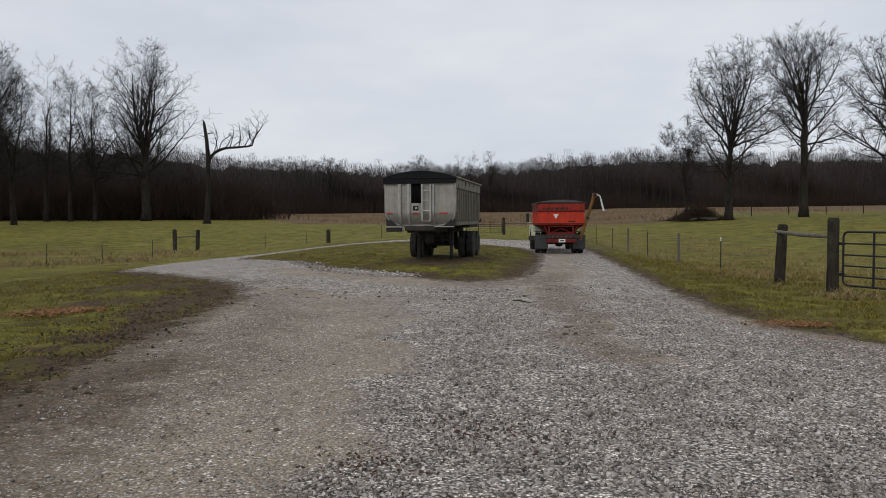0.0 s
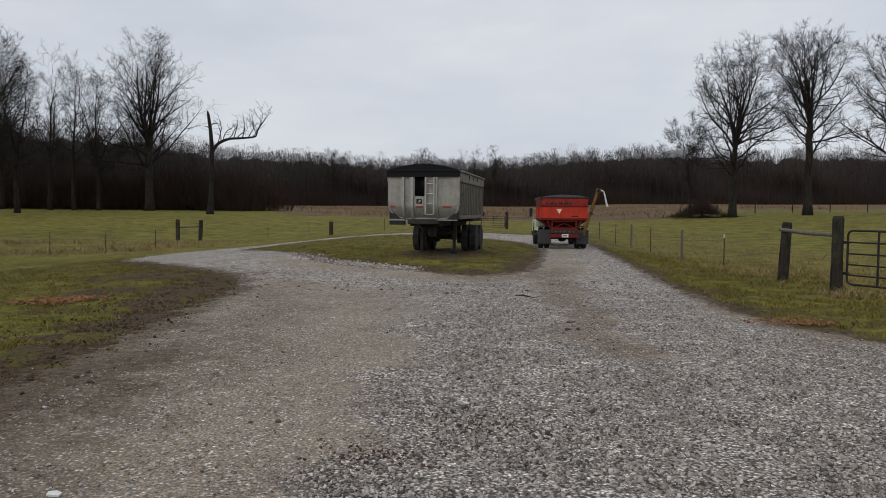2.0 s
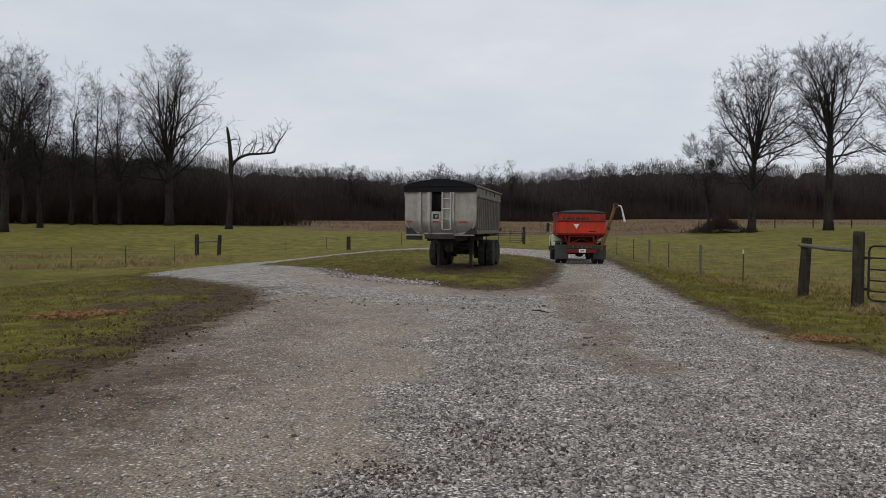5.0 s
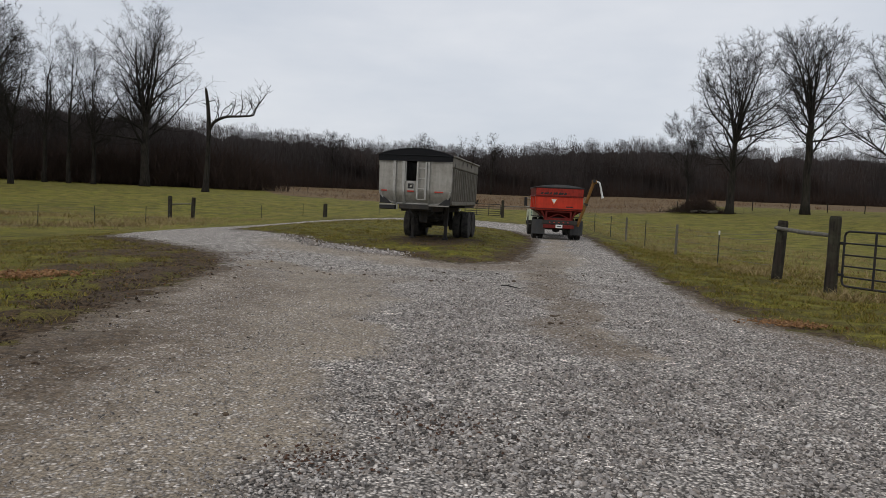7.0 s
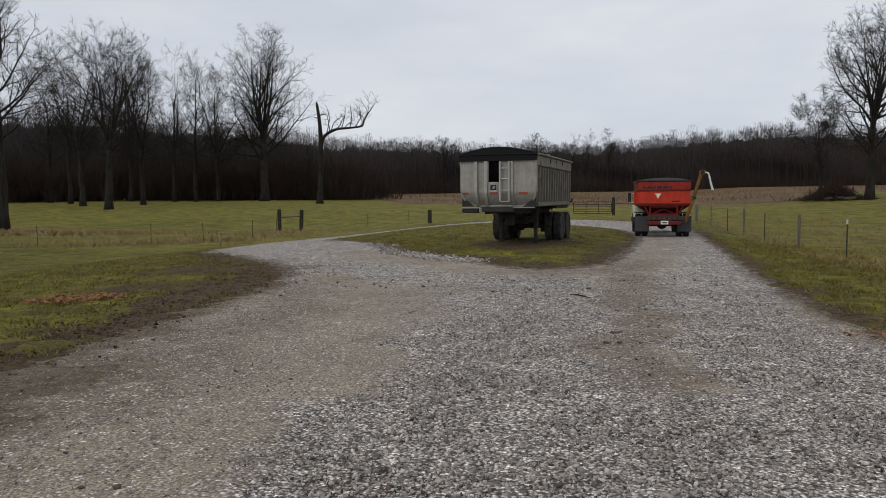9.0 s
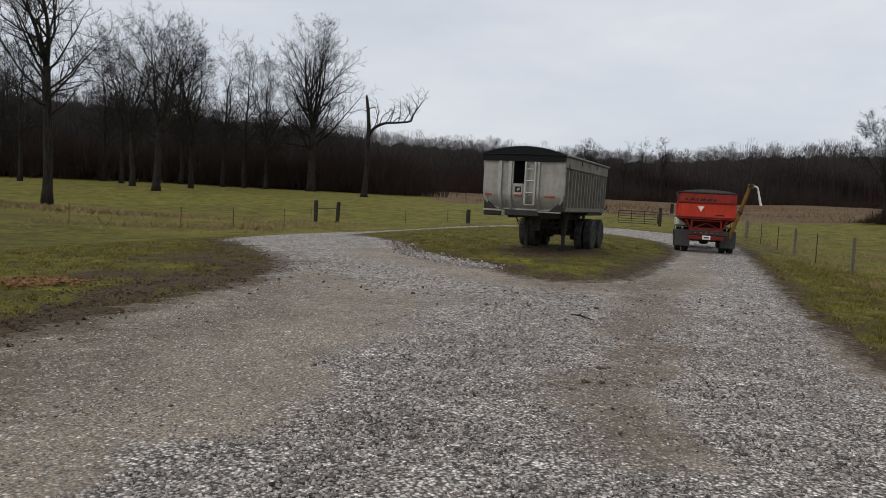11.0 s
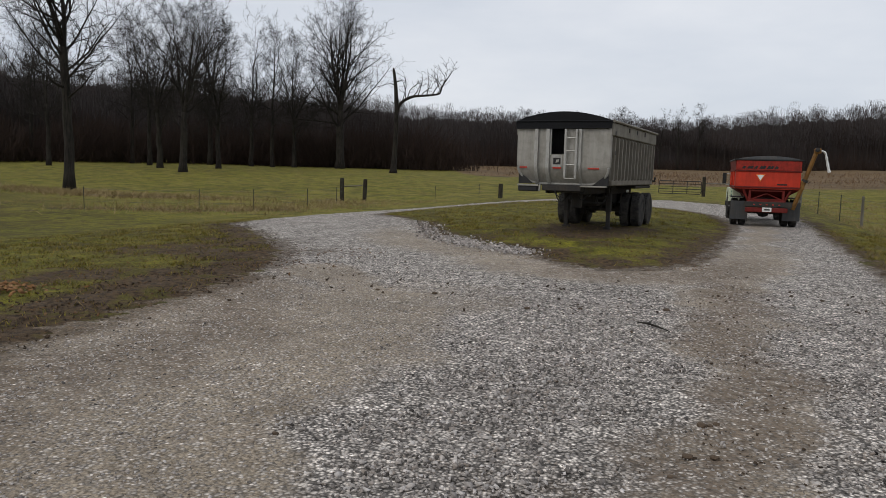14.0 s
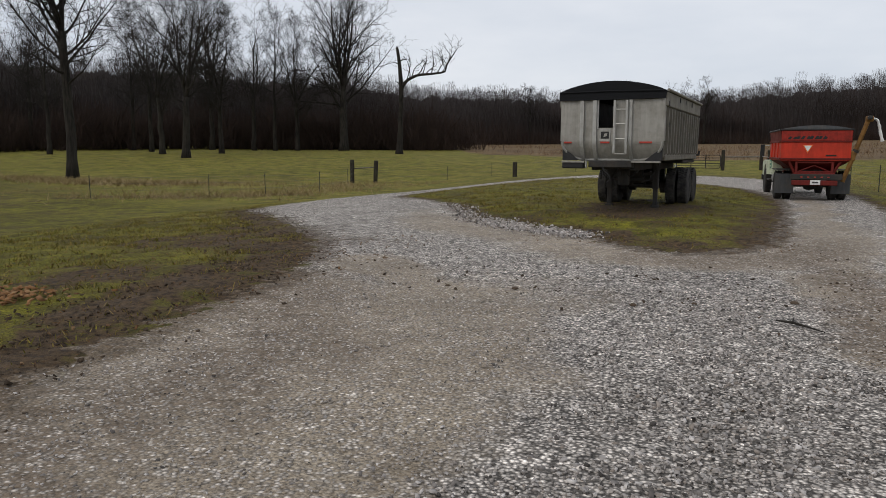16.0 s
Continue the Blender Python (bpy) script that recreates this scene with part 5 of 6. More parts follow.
    for i in range(11):
        part("grille_slat", Form().box(-0.56, 0.56, 5.405, 5.425, 0.78 + i * 0.048, 0.80 + i * 0.048, 0.004), M_FRAME, hood)
    part("front_bumper", Form().box(-1.04, 1.04, 5.42, 5.56, 0.45, 0.70, 0.03), M_BLACK, tk)
    part("exhaust", Form().tube([(0.3, 2.6, 0.5), (0.3, 0.6, 0.45), (0.3, -0.9, 0.50)], 0.04, 8), M_FRAME, tk)
    return tk


grain_truck()


# ---- fences and gates ----
def wood_post(x, y, h, r, mat, label, group, lean=(0, 0), seed=0, n=9):
    rnd = random.Random(seed)
    f = Form()
    pts = [(lean[0] * t * h, lean[1] * t * h, -0.3 + (h + 0.3) * t) for t in (0, 0.25, 0.5, 0.75, 0.97, 1.0)]
    f.tube(pts, [r * rnd.uniform(0.95, 1.06) for _ in range(4)] + [r * 0.97, r * 0.82], n)
    ob = tagged(new("fence_post", f.mesh("fence_post", mat)), label, "post", group)
    ob.matrix_world = pose(x, y, rest(x, y), 0, 0, rnd.uniform(0, 360))
    return ob


def t_post(x, y, h=1.15, tip=False, group="", lean=0.0):
    ob = empty("steel_post", pose(x, y, rest(x, y), lean, 0, 5), "thin rusty steel T-post" + (" with a white painted tip" if tip else " holding fence wire"), "post", group)
    part("stake", Form().box(-0.02, 0.02, -0.004, 0.004, -0.3, h, 0.002).box(-0.004, 0.004, -0.002, 0.03, -0.3, h, 0.002), M_TPOST, ob)
    if tip:
        part("tip", Form().box(-0.023, 0.023, -0.008, 0.034, h - 0.14, h + 0.003, 0.003), M_TIP, ob, "white tip")
    return ob


def wires(pts, heights, name_label):
    """Each strand sags a little between posts."""
    ob = empty("wire_fence", pose(0, 0, 0), name_label, "fence")
    for i, h in enumerate(heights):
        path = []
        for (ax, ay), (bx, by) in zip(pts, pts[1:]):
            for s in range(4):
                t = s / 4
                px, py = ax + (bx - ax) * t, ay + (by - ay) * t
                path.append((px, py, rest(ax, ay) * (1 - t) + rest(bx, by) * t + h - 0.05 * math.sin(math.pi * t)))
        path.append((*pts[-1], rest(*pts[-1]) + h))
        part("strand", Form().tube(path, 0.0045, 4, cap=False), M_WIRE, ob)


def pipe_gate(x, y, z, turn, length, height, bars, uprights, label, r=0.02):
    g = empty("pipe_gate", pose(x, y, z, 0, 0, turn), label, "gate")
    lo = 0.18
    c = 0.10
    ring = [(0, 0, lo + c), (c * 0.3, 0, lo + c * 0.3), (c, 0, lo), (length - c, 0, lo), (length - c * 0.3, 0, lo + c * 0.3), (length, 0, lo + c), (length, 0, height - c), (length - c * 0.3, 0, height - c * 0.3), (length - c, 0, height),
            (c, 0, height), (c * 0.3, 0, height - c * 0.3), (0, 0, height - c), (0, 0, lo + c)]
    part("gate_frame", Form().tube(ring, r * 1.15, 8), M_STEEL, g)
    for i in range(1, bars - 1):
        zz = lo + (height - lo) * (i / (bars - 1)) ** 1.1
        part("bar", Form().tube([(0, 0, zz), (length, 0, zz)], r * 0.9, 7), M_STEEL, g)
    for u in uprights:
        part("upright", Form().box(u - r * 1.1, u + r * 1.1, -0.03, 0.0, lo, height, 0.006), M_STEEL, g)
    for zz in (0.4, height - 0.25):
        part("hinge", Form().box(-0.12, 0.03, -0.03, 0.03, zz - 0.03, zz + 0.03, 0.008), M_STEEL, g)
    return g


DARK = "dark weathered round timber gate post"
wood_post(6.76, 19.24, 1.45, 0.124, M_POST, DARK, "gate posts", (-0.055, 0.0), 1, 12)
wood_post(6.94, 16.60, 1.60, 0.120, M_POST, DARK + ", taller than its neighbour", "gate posts", (0.0, 0.0), 2, 12)
rail = Form().tube([(6.70, 19.3, 1.26), (6.82, 18.0, 1.21), (6.92, 16.62, 1.20)], [0.045, 0.05, 0.042], 8)
tagged(new("brace_rail", rail.mesh("brace_rail", M_GREYWOOD)), "grey weathered pole bracing two gate posts", "rail")
pipe_gate(7.09, 16.46, rest(7.2, 16.4), -63, 4.2, 1.30, 6, (0.72, 2.0, 3.2), "dark steel pipe gate with six bars hung on a timber post")

LINE = [(7.82, 28.1), (7.38, 32.8), (6.98, 37.7), (6.66, 41.4), (6.35, 45.2), (6.2, 52.0), (6.0, 60.0), (5.3, 66.0), (4.4, 70.0), (3.35, 72.3)]
RF = "posts of the fence along the drive"
for i, (x, y) in enumerate(LINE[:-1]):
    if i in (1, 3, 6):
        wood_post(x, y, 1.28 if i != 6 else 1.2, 0.055 if i != 6 else 0.13, M_GREYWOOD, "grey weathered timber fence post", RF, (0.02, 0), 20 + i)
    else:
        t_post(x, y, 1.22, i == 0, RF)
wires([(6.76, 19.24)] + LINE, (0.35, 0.68, 1.0, 1.14), "sagging strands of wire along the drive's fence")
for x, y, h in ((3.35, 72.3, 1.55), (2.75, 71.8, 1.5), (-0.1, 70.5, 1.6)):
    wood_post(x, y, h, 0.14, M_POST, DARK, "posts by the far gate", (0, 0), int(x * 10) + 90)
far_rail = Form().tube([(-0.1, 70.5, rest(-0.1, 70.5) + 1.05), (2.75, 71.8, rest(2.75, 71.8) + 1.05)], 0.045, 7)
tagged(new("brace_rail", far_rail.mesh("brace_rail", M_GREYWOOD)), "thin pole rail between far gate posts", "rail")
pipe_gate(-0.28, 70.45, rest(-0.3, 70.4), 188, 3.3, 1.2, 6, (1.1, 2.2), "dark steel pipe gate at the back of the loop", 0.026)

wood_post(-26.0, 57.6, 1.75, 0.16, M_POST, DARK, "posts by the pasture corner", (0, 0), 51)
wood_post(-24.6, 58.6, 1.7, 0.16, M_POST, DARK, "posts by the pasture corner", (0.06, 0), 52)
r3 = Form().tube([(-26.0, 57.6, rest(-26, 57.6) + 1.1), (-24.6, 58.6, rest(-24.6, 58.6) + 1.2)], 0.05, 7)
tagged(new("brace_rail", r3.mesh("brace_rail", M_GREYWOOD)), "short pole rail between corner posts", "rail")
wood_post(-14.8, 62.4, 1.12, 0.17, M_POST, "single thick dark timber post behind the loop", "posts behind the loop", (0, 0), 53)
LEFT = [(-30.5, 37.0), (-25.2, 39.6), (-23.1, 41.6), (-22.0, 45.5), (-23.5, 52.0), (-26.0, 57.6)]
for i, (x, y) in enumerate(LEFT[:-1]):
    t_post(x, y, 1.15, False, "posts of the pasture fence", 1.5 * (-1) ** i)
wires(LEFT, (0.4, 0.75, 1.05), "thin wire strands across the open pasture")
BACK = [(-24.6, 58.6), (-20.6, 63.5), (-17.8, 66.5), (-14.8, 62.4), (-11.2, 68.0), (-6.5, 69.5), (-3.6, 70.0)]
for x, y in (BACK[1], BACK[2], BACK[4], BACK[5]):
    t_post(x, y, 1.1, False, "posts behind the loop")
wires([BACK[0], BACK[1], BACK[2], BACK[4], BACK[5], BACK[6]], (0.45, 0.95), "thin wire strands behind the loop")
for i in range(9):
    x = 24 + i * 5.2
    wood_post(x, 108 + 0.4 * i, 1.3, 0.07, M_POST, "thin dark post of a far fence", "posts of the far fence", (0, 0), 70 + i, 6)


# ---- the dead tree with one long limb ----
def dead_tree():
    x, y = -42.6, 105.0
    ob = empty("dead_tree", pose(x, y, rest(x, y)), "half-dead tree with snapped top and one long crooked limb", "tree")
    f = Form().tube([(0, 0, -0.4), (0.05, 0, 0.6), (0.2, 0, 3), (0.35, 0, 7), (0.35, 0, 9.6), (0.15, 0, 12.2), (-0.15, 0, 14.2), (-0.25, 0, 14.7)], [0.75, 0.46, 0.35, 0.31, 0.31, 0.25, 0.20, 0.09], 11)
    part("trunk", f, M_BARK, ob, smooth=True)
    rng = np.random.default_rng(8)
    spine = curved([(0.35, 0, 8.2), (0.6, 0, 9.2), (1.1, 0, 9.9), (1.9, 0, 10.4), (3.0, 0, 10.75), (4.2, 0, 10.8), (5.6, 0, 10.9), (6.8, 0, 11.1), (7.0, 0.1, 11.9), (7.6, 0.1, 12.8), (8.3, 0, 13.7)], False, 2)
    P1, R1 = np.array(spine, float)[None], np.linspace(0.27, 0.06, len(spine))[None]
    at, way, r, t = side_shoots(rng, P1, R1, 14, 0.16, 1.0)
    way = unit(way * np.array([0.6, 0.3, 0.3]) + np.array([0.05, 0, 0.9]))
    ln = rng.uniform(2.4, 4.6, len(at)) * (1.2 - 0.5 * t)
    P2, R2 = shoots(rng, at, way, ln, np.clip(0.6 * r, 0.04, 0.085), 8, 0.3, 0.20, 0.25)
    at, way, r, t = side_shoots(rng, P2, R2, 7, 0.25, 0.85)
    P3, R3 = shoots(rng, at, way, rng.uniform(0.5, 1.5, len(at)), np.clip(0.55 * r, 0.022, 0.04), 4, 0.1, 0.25, 0.5)
    limb = part("limb", raw("limb", *joined([pipes(P1, R1, 9), pipes(P2, R2, 5), pipes(P3, R3, 4)]), M_BARK, True), M_BARK, ob, "long crooked limb with bare twigs")
    v, f = fine_growth(rng, P3, R3, 4, 0.7, 0.017)
    tagged(part("fine_growth", raw("fine_growth", v, f, M_TWIG), M_TWIG, limb), kind="stuff")
    snag = Form()
    for p0, p1 in (((0.1, 0, 12.7), (1.3, 0, 12.9)), ((0.1, 0, 12.2), (-0.9, 0.2, 12.6)), ((0.3, 0, 9.4), (-0.5, 0, 10.0))):
        snag.tube([p0, ((p0[0] + p1[0]) / 2, 0.05, (p0[2] + p1[2]) / 2 + 0.1), p1], [0.09, 0.07, 0.03], 6)
    part("snag", snag, M_BARK, ob)


dead_tree()


# ---- loose cover: stones, grass, leaves, clods ----
def crushed(n, x, y, size, mat, name, label, category, seed, sink=0.35, flat=0.7):
    """Angular lumps, each a cube pulled out of shape."""
    rng = np.random.default_rng(seed)
    cube = np.array([(a, b, c) for a in (-1, 1) for b in (-1, 1) for c in (-1, 1)], float)
    quads = np.array([(0, 1, 3, 2), (4, 6, 7, 5), (0, 4, 5, 1), (2, 3, 7, 6), (1, 5, 7, 3)])
    v = cube[None] * rng.uniform(0.2, 1.05, (n, 8, 3)) * np.array([1.15, 0.72, flat])
    a = rng.uniform(0, 2 * math.pi, n)
    tilt = rng.normal(0, 0.45, n)
    c, s = np.cos(tilt)[:, None], np.sin(tilt)[:, None]
    v = np.stack([v[:, :, 0] * c - v[:, :, 2] * s, v[:, :, 1], v[:, :, 0] * s + v[:, :, 2] * c], 2)
    c, s = np.cos(a)[:, None], np.sin(a)[:, None]
    v = np.stack([v[:, :, 0] * c - v[:, :, 1] * s, v[:, :, 0] * s + v[:, :, 1] * c, v[:, :, 2]], 2)
    v *= size[:, None, None]
    v += np.stack([x, y, land(x, y) + size * sink], 1)[:, None, :]
    f = (quads[None] + 8 * np.arange(n)[:, None, None]).reshape(-1, 4)
    return tagged(new(name, raw(name, v.reshape(-1, 3), f, mat)), label, category, kind="stuff")


def patchy(x, y, s, seed=0.0):
    return np.array([noise.noise(Vector((a * s, b * s, seed))) for a, b in zip(x, y)])


def build_gravel():
    rng = np.random.default_rng(21)
    n = 190000
    y = 3.2 + 12.8 * rng.random(n) ** 1.35
    x = rng.uniform(-5.2, 7.0, n)
    g, m, d, _ = masks(x, y)
    p = patchy(x, y, 1.1, 9.0)
    d = np.maximum(d, 0.9 * wear(x, y)[0])
    keep = (rng.random(n) < np.clip(g * 1.5 - 0.4, 0, 1) * (1 - 0.78 * np.clip(d * 1.2 + 0.5 * p, 0, 1)) * (1 - 0.92 * np.clip(1.15 * m + 0.7 * p, 0, 1))) & (rng.random(n) < np.where(y < 13.5, 1.0, 0.6))
    x, y = x[keep], y[keep]
    size = np.clip(rng.lognormal(-4.55, 0.36, len(x)), 0.005, 0.026) * (1 - 0.45 * np.clip(d[keep], 0, 1))
    crushed(len(x), x, y, size, M_STONES, "gravel", "crushed grey limestone gravel covering the drive", "gravel", 4, 0.3, 0.55)
    line = np.array([(-8.6, 29.7), (-5.6, 23.7), (-4.3, 22.3), (-2.85, 21.25)])
    t = rng.random(2800) ** 0.6 * 3
    i = np.minimum(t.astype(int), 2)
    q = line[i] + (line[i + 1] - line[i]) * (t - i)[:, None] + rng.normal(0, 0.24, (len(t), 2))
    crushed(len(t), q[:, 0], q[:, 1], np.clip(rng.lognormal(-3.85, 0.3, len(t)), 0.012, 0.045), M_STONES, "gravel_ridge", "low ridge of pale gravel pushed up against the grass", "gravel", 6, 0.8)


build_gravel()


def blades(n, x, y, h, mat, name, label, seed, width=0.006, lean=0.5):
    rng = np.random.default_rng(seed)
    base = np.stack([x, y, land(x, y) - 0.01], 1)
    a = rng.uniform(0, 2 * math.pi, n)
    side = np.stack([np.cos(a), np.sin(a), np.zeros(n)], 1) * (width * rng.uniform(0.6, 1.4, n))[:, None]
    bend = np.stack([rng.normal(0, lean, n) * h, rng.normal(0, lean, n) * h, h], 1)
    mid = base + bend * 0.5 + np.array([0, 0, 1.0]) * (h * 0.12)[:, None]
    tip = base + bend
    v = np.stack([base - side, base + side, mid + side * 0.7, mid - side * 0.7, tip], 1).reshape(-1, 3)
    i = 5 * np.arange(n)[:, None]
    f = np.concatenate([np.array([[0, 1, 2]]) + i, np.array([[0, 2, 3]]) + i, np.array([[3, 2, 4]]) + i])
    return tagged(new(name, raw(name, v, f, mat)), label, "grass", kind="stuff")


def build_grass():
    rng = np.random.default_rng(31)
    spans = [(-18, -4.2, 8, 34, 60000), (3.6, 11, 8.8, 34, 70000), (-13.5, 1.6, 19, 50, 45000)]
    xs, ys = [], []
    for x0, x1, y0, y1, n in spans:
        xs.append(rng.uniform(x0, x1, n))
        ys.append(y0 + (y1 - y0) * rng.random(n) ** 1.5)
    x, y = np.concatenate(xs), np.concatenate(ys)
    g, m, _, _ = masks(x, y)
    p = patchy(x, y, 1.3)
    keep = (g < 0.42) & (rng.random(len(x)) < (1 - 0.75 * np.clip(m, 0, 1)) * np.clip(0.75 + 1.2 * p, 0.15, 1))
    x, y, p = x[keep], y[keep], p[keep]
    h = rng.uniform(0.02, 0.055, len(x)) * (1 + 0.8 * np.clip(p, -0.5, 1)) * (1 + 0.02 * np.clip(y - 10, 0, 40))
    blades(len(x), x, y, h, M_BLADES, "grass", "short rough winter grass beside the drive", 3, 0.0055, 0.7)
    # tufts
    m, per = 1500, 26
    tx = np.concatenate([rng.uniform(-17, -5, m // 2), rng.uniform(3.9, 8.5, m // 3), rng.uniform(-12, 1, m - m // 2 - m // 3)])
    ty = np.concatenate([rng.uniform(8, 32, m // 2), 9 + 26 * rng.random(m // 3) ** 1.3, rng.uniform(20, 48, m - m // 2 - m // 3)])
    g, mu, _, _ = masks(tx, ty)
    ok = (g < 0.36) & (mu < 0.6)
    tx, ty = np.repeat(tx[ok], per), np.repeat(ty[ok], per)
    tx, ty = tx + rng.normal(0, 0.07, len(tx)), ty + rng.normal(0, 0.07, len(ty))
    blades(len(tx), tx, ty, rng.uniform(0.04, 0.11, len(tx)), M_BLADES, "grass_tufts", "longer ragged tufts standing in the short grass", 8, 0.006, 0.7)
    # weeds under the pasture fence
    m = 2600
    t = rng.uniform(0, len(LEFT) - 1.001, m)
    i = t.astype(int)
    ln = np.array(LEFT)
    q = ln[i] + (ln[i + 1] - ln[i]) * (t - i)[:, None] + rng.normal(0, 1.6, (m, 2))
    blades(m, q[:, 0], q[:, 1], rng.uniform(0.08, 0.32, m), M_STRAW, "weeds", "brown dead weeds along the pasture fence", 15, 0.016, 1.0)
    m = 3600
    blades(m, -43.0 + rng.normal(0, 6.0, m), 50.5 + rng.normal(0, 1.3, m), rng.uniform(0.12, 0.45, m), M_STRAW, "dead_weeds", "stand of brown dead weeds round a pasture tree", 27, 0.026, 1.0)
    n = 30000
    x = np.concatenate([rng.uniform(6.2, 16, n), rng.uniform(-40, -18, n // 2)])
    y = np.concatenate([15 + 55 * rng.random(n) ** 1.6, rng.uniform(36, 62, n // 2)])
    p = patchy(x, y, 0.5, 4.0)
    keep = rng.random(len(x)) < np.clip(0.35 + 1.5 * p, 0.03, 1)
    x, y = x[keep], y[keep]
    blades(len(x), x, y, rng.uniform(0.08, 0.24, len(x)), M_STRAW, "dry_grass", "tufts of pale dead grass in the pasture", 5, 0.009, 0.9)


build_grass()


def build_field():
    """Tall dead stalks over the field before the woods."""
    rng = np.random.default_rng(41)
    n = 26000
    x = rng.uniform(-55, 60, n)
    y = 92 + 95 * rng.random(n) ** 1.7
    dry = masks(x, y)[3]
    p = patchy(x * 0.35, y, 0.12, 2.0)
    keep = rng.random(n) < np.clip((dry - 0.45) * 2.5, 0, 1) * np.clip(0.45 + 1.6 * p, 0.08, 1)
    x, y, p = x[keep], y[keep], p[keep]
    blades(len(x), x, y, rng.uniform(0.25, 0.95, len(x)) * (0.8 + 0.6 * np.clip(p, -0.5, 1)), M_STALKS, "field_stalks", "tall red-brown dead stalks across the far field", 17, 0.026, 0.7)


build_field()

rng = np.random.default_rng(77)
n = 700
r, a = np.abs(rng.normal(0, 0.33, n)), rng.uniform(0, 6.28, n)
pile_x, pile_y = -8.1 + r * np.cos(a) * 1.3, 12.9 + r * np.sin(a)
chips = crushed(n, pile_x, pile_y, rng.uniform(0.02, 0.05, n), M_CHIPS, "wood_chips", "low scatter of orange-brown wood chips on the grass", "chips", 9, 1.2, 0.35)
n = 500
crushed(n, 4.35 + rng.normal(0, 0.28, n), 11.75 + rng.normal(0, 0.16, n), rng.uniform(0.012, 0.035, n), M_CHIPS, "leaf_litter", "orange-brown leaf litter on the verge", "litter", 10, 0.4, 0.3)
n = 1500
lx = np.concatenate([rng.uniform(-11, -5, n), rng.uniform(-4, 1, n // 3)])
ly = np.concatenate([rng.uniform(8, 20, n), rng.uniform(20, 25, n // 3)])
crushed(len(lx), lx, ly, rng.uniform(0.012, 0.028, len(lx)), M_LEAVES, "fallen_leaves", "scattered brown fallen leaves", "leaves", 11, 0.6, 0.15)
n = 150
cx = np.concatenate([rng.normal(-0.2, 0.30, n), rng.normal(-0.9, 0.20, n)])
cy = np.concatenate([rng.normal(5.7, 0.24, n), rng.normal(4.85, 0.14, n)])
crushed(2 * n, cx, cy, rng.uniform(0.005, 0.016, 2 * n), M_LEAFMOULD, "leaf_mould", "brown crumbs of rotten leaves on the gravel", "leaves", 12, 0.9, 0.4)
n = 6000
t = rng.uniform(0, len(LEFT_EDGE) - 1.001, n)
i = t.astype(int)
edge = np.array(LEFT_EDGE)
q = edge[i] + (edge[i + 1] - edge[i]) * (t - i)[:, None]
cx, cy = q[:, 0] + rng.normal(-0.75, 0.6, n), q[:, 1] + rng.normal(0, 0.5, n)
crushed(n, cx, cy, rng.lognormal(-4.5, 0.45, n).clip(0.005, 0.032), M_CLOD, "soil_crumbs", "dark crumbs of churned soil along the muddy verge", "soil", 13, 0.3, 0.6)


n = 800
t = rng.uniform(0, 5.0, n)
i = np.minimum(t.astype(int), 4)
edge = np.array(TRACK_B)
q = edge[i] + (edge[i + 1] - edge[i]) * (t - i)[:, None] + rng.normal(0, 0.5, (n, 2))
crushed(n, q[:, 0], q[:, 1], rng.lognormal(-5.0, 0.5, n).clip(0.003, 0.02), M_CLOD, "track_crumbs", "dark soil crumbs trodden into the gravel", "soil", 23, 0.3, 0.5)
n = 420
t = rng.random(n)
cx, cy = -5.0 + 8.5 * t + rng.normal(0, 0.4, n), 16.5 + 2.4 * np.clip(t - 0.5, 0, 1) + rng.normal(0, 1.1, n)
crushed(n, cx, cy, rng.lognormal(-4.4, 0.5, n).clip(0.005, 0.03), M_CLOD, "scattered_clods", "dark clods flung across the gravel", "soil", 24, 0.3, 0.45)


def clod(x, y, s, seed):
    rnd = random.Random(seed)
    bm = bmesh.new()
    bmesh.ops.create_icosphere(bm, subdivisions=2, radius=s)
    for v in bm.verts:
        v.co *= 1 + 0.4 * noise.noise(v.co * (2.2 / s) + Vector((seed, 0, 0)))
        v.co.z *= 0.55
    me = bpy.data.meshes.new("clod")
    bm.to_mesh(me)
    bm.free()
    me.materials.append(M_CLOD)
    ob = tagged(new("clod", me), "dark clod of earth lying on the gravel", "clod", "clods on the gravel")
    ob.matrix_world = pose(x, y, rest(x, y) + s * 0.3, 0, 0, rnd.uniform(0, 360))


for i, (x, y, s) in enumerate(((0.83, 10.55, 0.055), (0.98, 10.6, 0.045), (0.75, 10.2, 0.03), (0.95, 11.2, 0.035), (0.9, 11.18, 0.06), (0.99, 11.25, 0.04), (-1.75, 5.6, 0.04), (-1.95, 5.55, 0.03), (-3.9, 6.7, 0.045),
                               (-1.2, 14.9, 0.06), (-0.6, 15.2, 0.05), (0.4, 15.6, 0.07), (-2.6, 15.4, 0.06), (-3.4, 15.3, 0.05), (-1.6, 9.9, 0.035), (-1.9, 8.2, 0.03))):
    clod(x, y, s * 0.6, i)
twig_path = [(0.15, 14.55, 0.03), (0.28, 14.4, 0.05), (0.38, 14.36, 0.035), (0.52, 14.18, 0.03)]
stick = Form().tube([(x, y, z + rest(x, y)) for x, y, z in twig_path], [0.008, 0.013, 0.011, 0.005], 7)
stick.tube([(0.28, 14.4, 0.05 + rest(0.28, 14.4)), (0.30, 14.55, 0.06 + rest(0.3, 14.5))], [0.012, 0.006], 6)
tagged(new("stick", stick.mesh("stick", M_BARK)), "dark broken stick lying on the gravel", "stick")

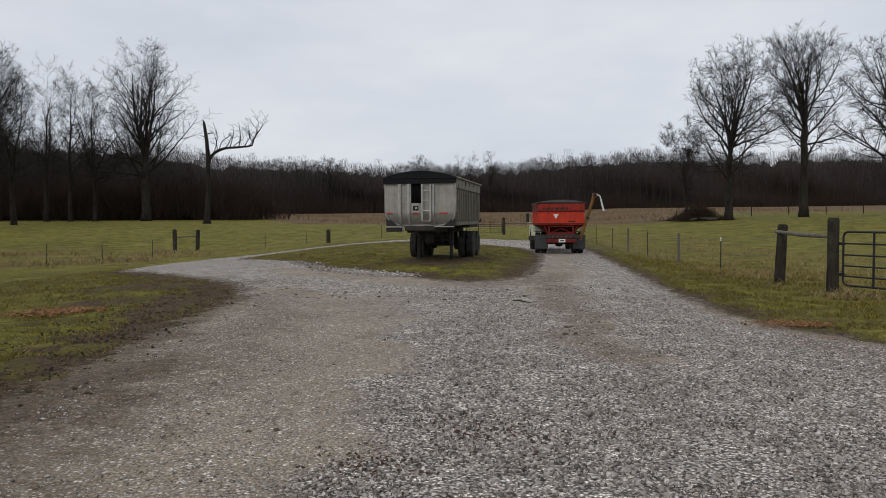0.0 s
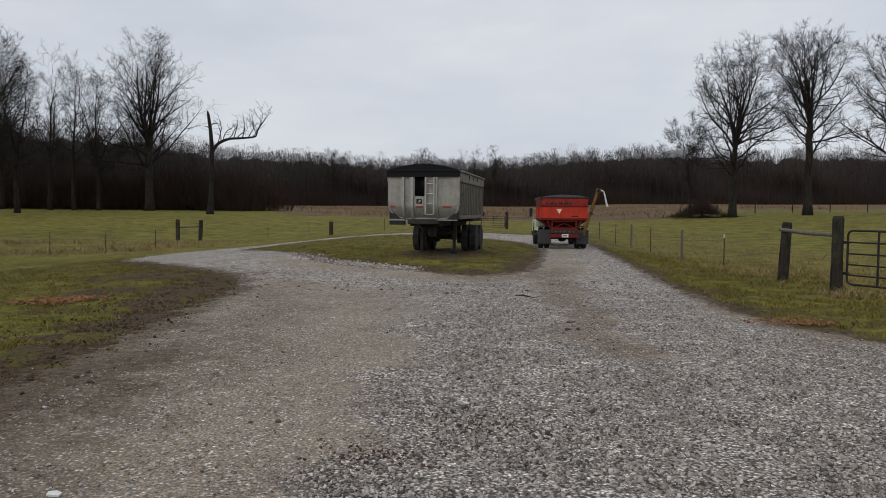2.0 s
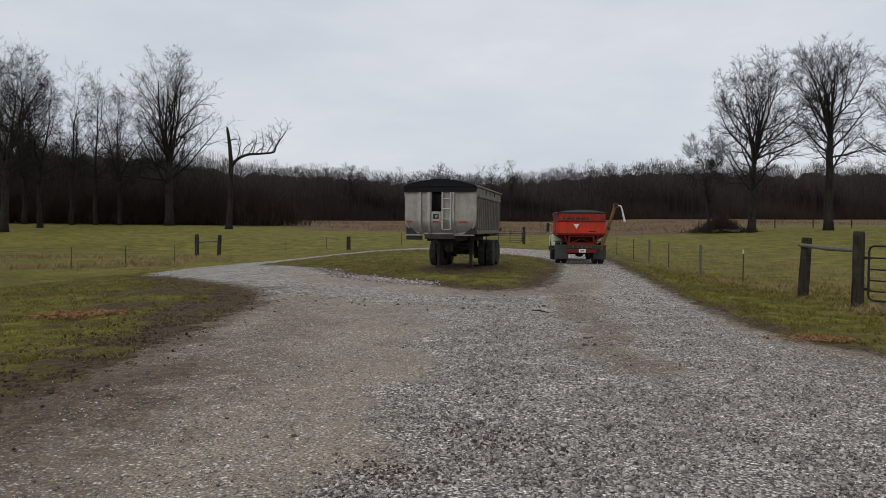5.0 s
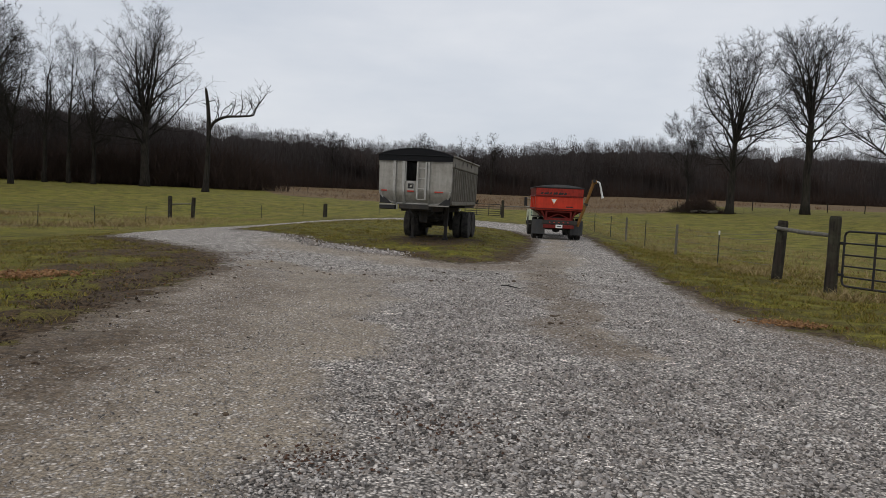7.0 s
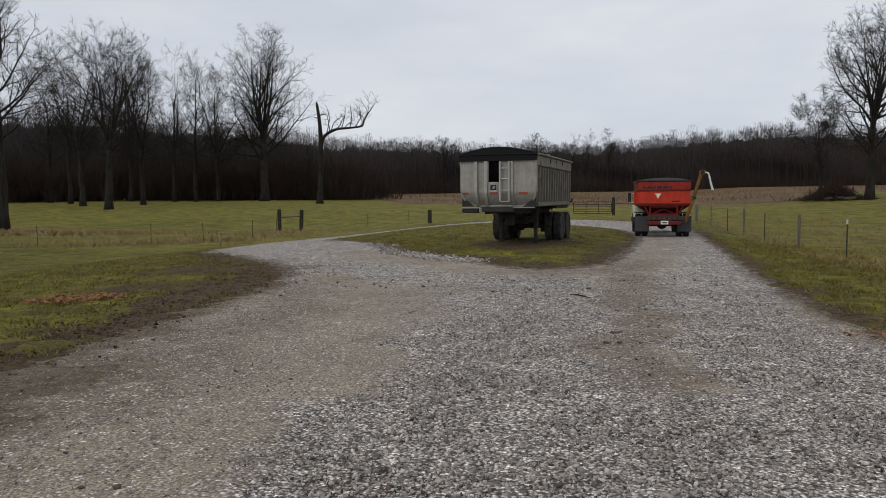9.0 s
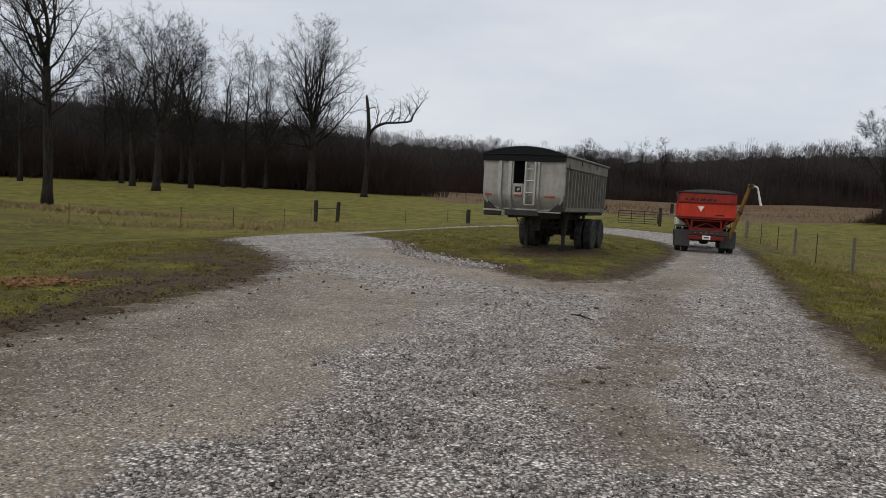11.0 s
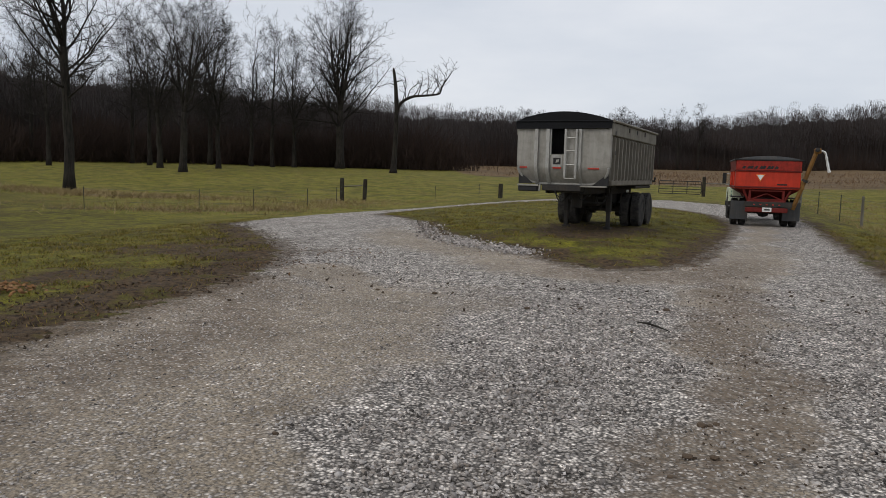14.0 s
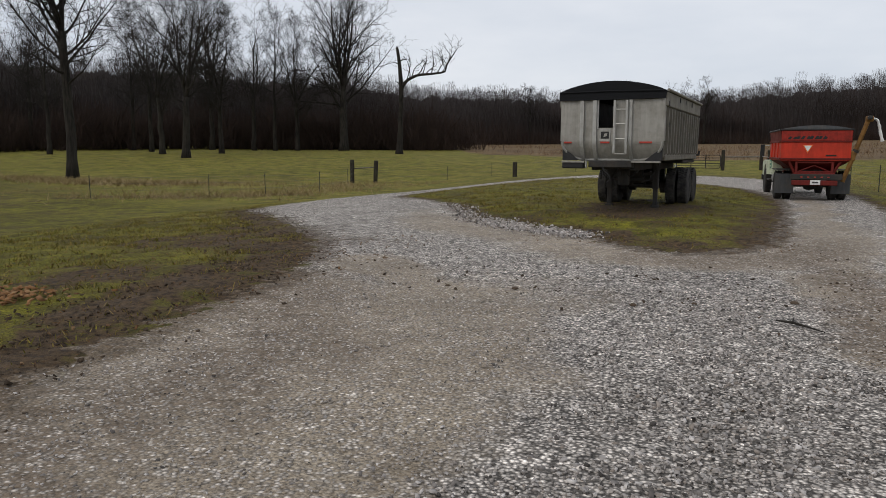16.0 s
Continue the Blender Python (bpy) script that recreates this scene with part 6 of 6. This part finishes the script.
scrap = Form().prism([(-0.035, -0.02), (0.03, -0.025), (0.04, 0.01), (0.01, 0.025), (-0.03, 0.015)], 0.0, 0.012, "z")
paper = tagged(new("paper_scrap", scrap.mesh("paper_scrap", M_WHITE)), "small crumpled white scrap on the gravel", "litter")
paper.matrix_world = pose(-2.53, 3.97, rest(-2.53, 4.02) + 0.02, 12, 8, 20)


# ---- brush pile under the small tree ----
def brush_pile():
    rng = random.Random(14)
    x0, y0 = 24.0, 96.5
    ob = empty("brush_pile", pose(x0, y0, rest(x0, y0)), "heap of dark cut branches with a few pale logs", "brush pile")
    for i in range(240):
        a, r = rng.uniform(0, 6.28), abs(rng.gauss(0, 1.1))
        p = Vector((math.cos(a) * r * 1.5, math.sin(a) * r * 0.8, rng.uniform(0.0, 1.3) * math.exp(-r / 2.0)))
        d = Vector((rng.gauss(0, 1), rng.gauss(0, 1), abs(rng.gauss(0.3, 0.5)))).normalized() * rng.uniform(0.4, 1.3)
        part("branch", Form().tube([p, p + d * 0.5 + Vector((0, 0, 0.05)), p + d], [0.028, 0.022, 0.008], 5), M_BARK, ob)
    np_rng = np.random.default_rng(19)
    n = 5200
    q = np_rng.normal(0, 1, (n, 3)) * np.array([1.7, 0.8, 0.0])
    high = 1.9 * np.exp(-(q[:, 0] / 2.0) ** 2) * np_rng.random(n)
    q[:, 2] = high
    e = q + np_rng.normal(0, 0.35, (n, 3)) + np.array([0, 0, 0.35])
    v, f = slivers(q, e, np_rng.uniform(0.010, 0.026, n), np_rng)
    tagged(part("tangle", raw("tangle", v, f, M_BRUSH), M_BRUSH, ob, "dense tangle of thin brown twigs"), kind="stuff")
    for i in range(5):
        p = Vector((rng.uniform(-1.8, 2.2), -1.0 + rng.uniform(-0.2, 0.2), 0.2 + 0.15 * (i % 2)))
        part("log", Form().tube([p, p + Vector((rng.uniform(0.5, 0.9), 0.1, rng.uniform(-0.05, 0.15)))], 0.14, 9), M_GREYWOOD, ob, "pale weathered log")


brush_pile()
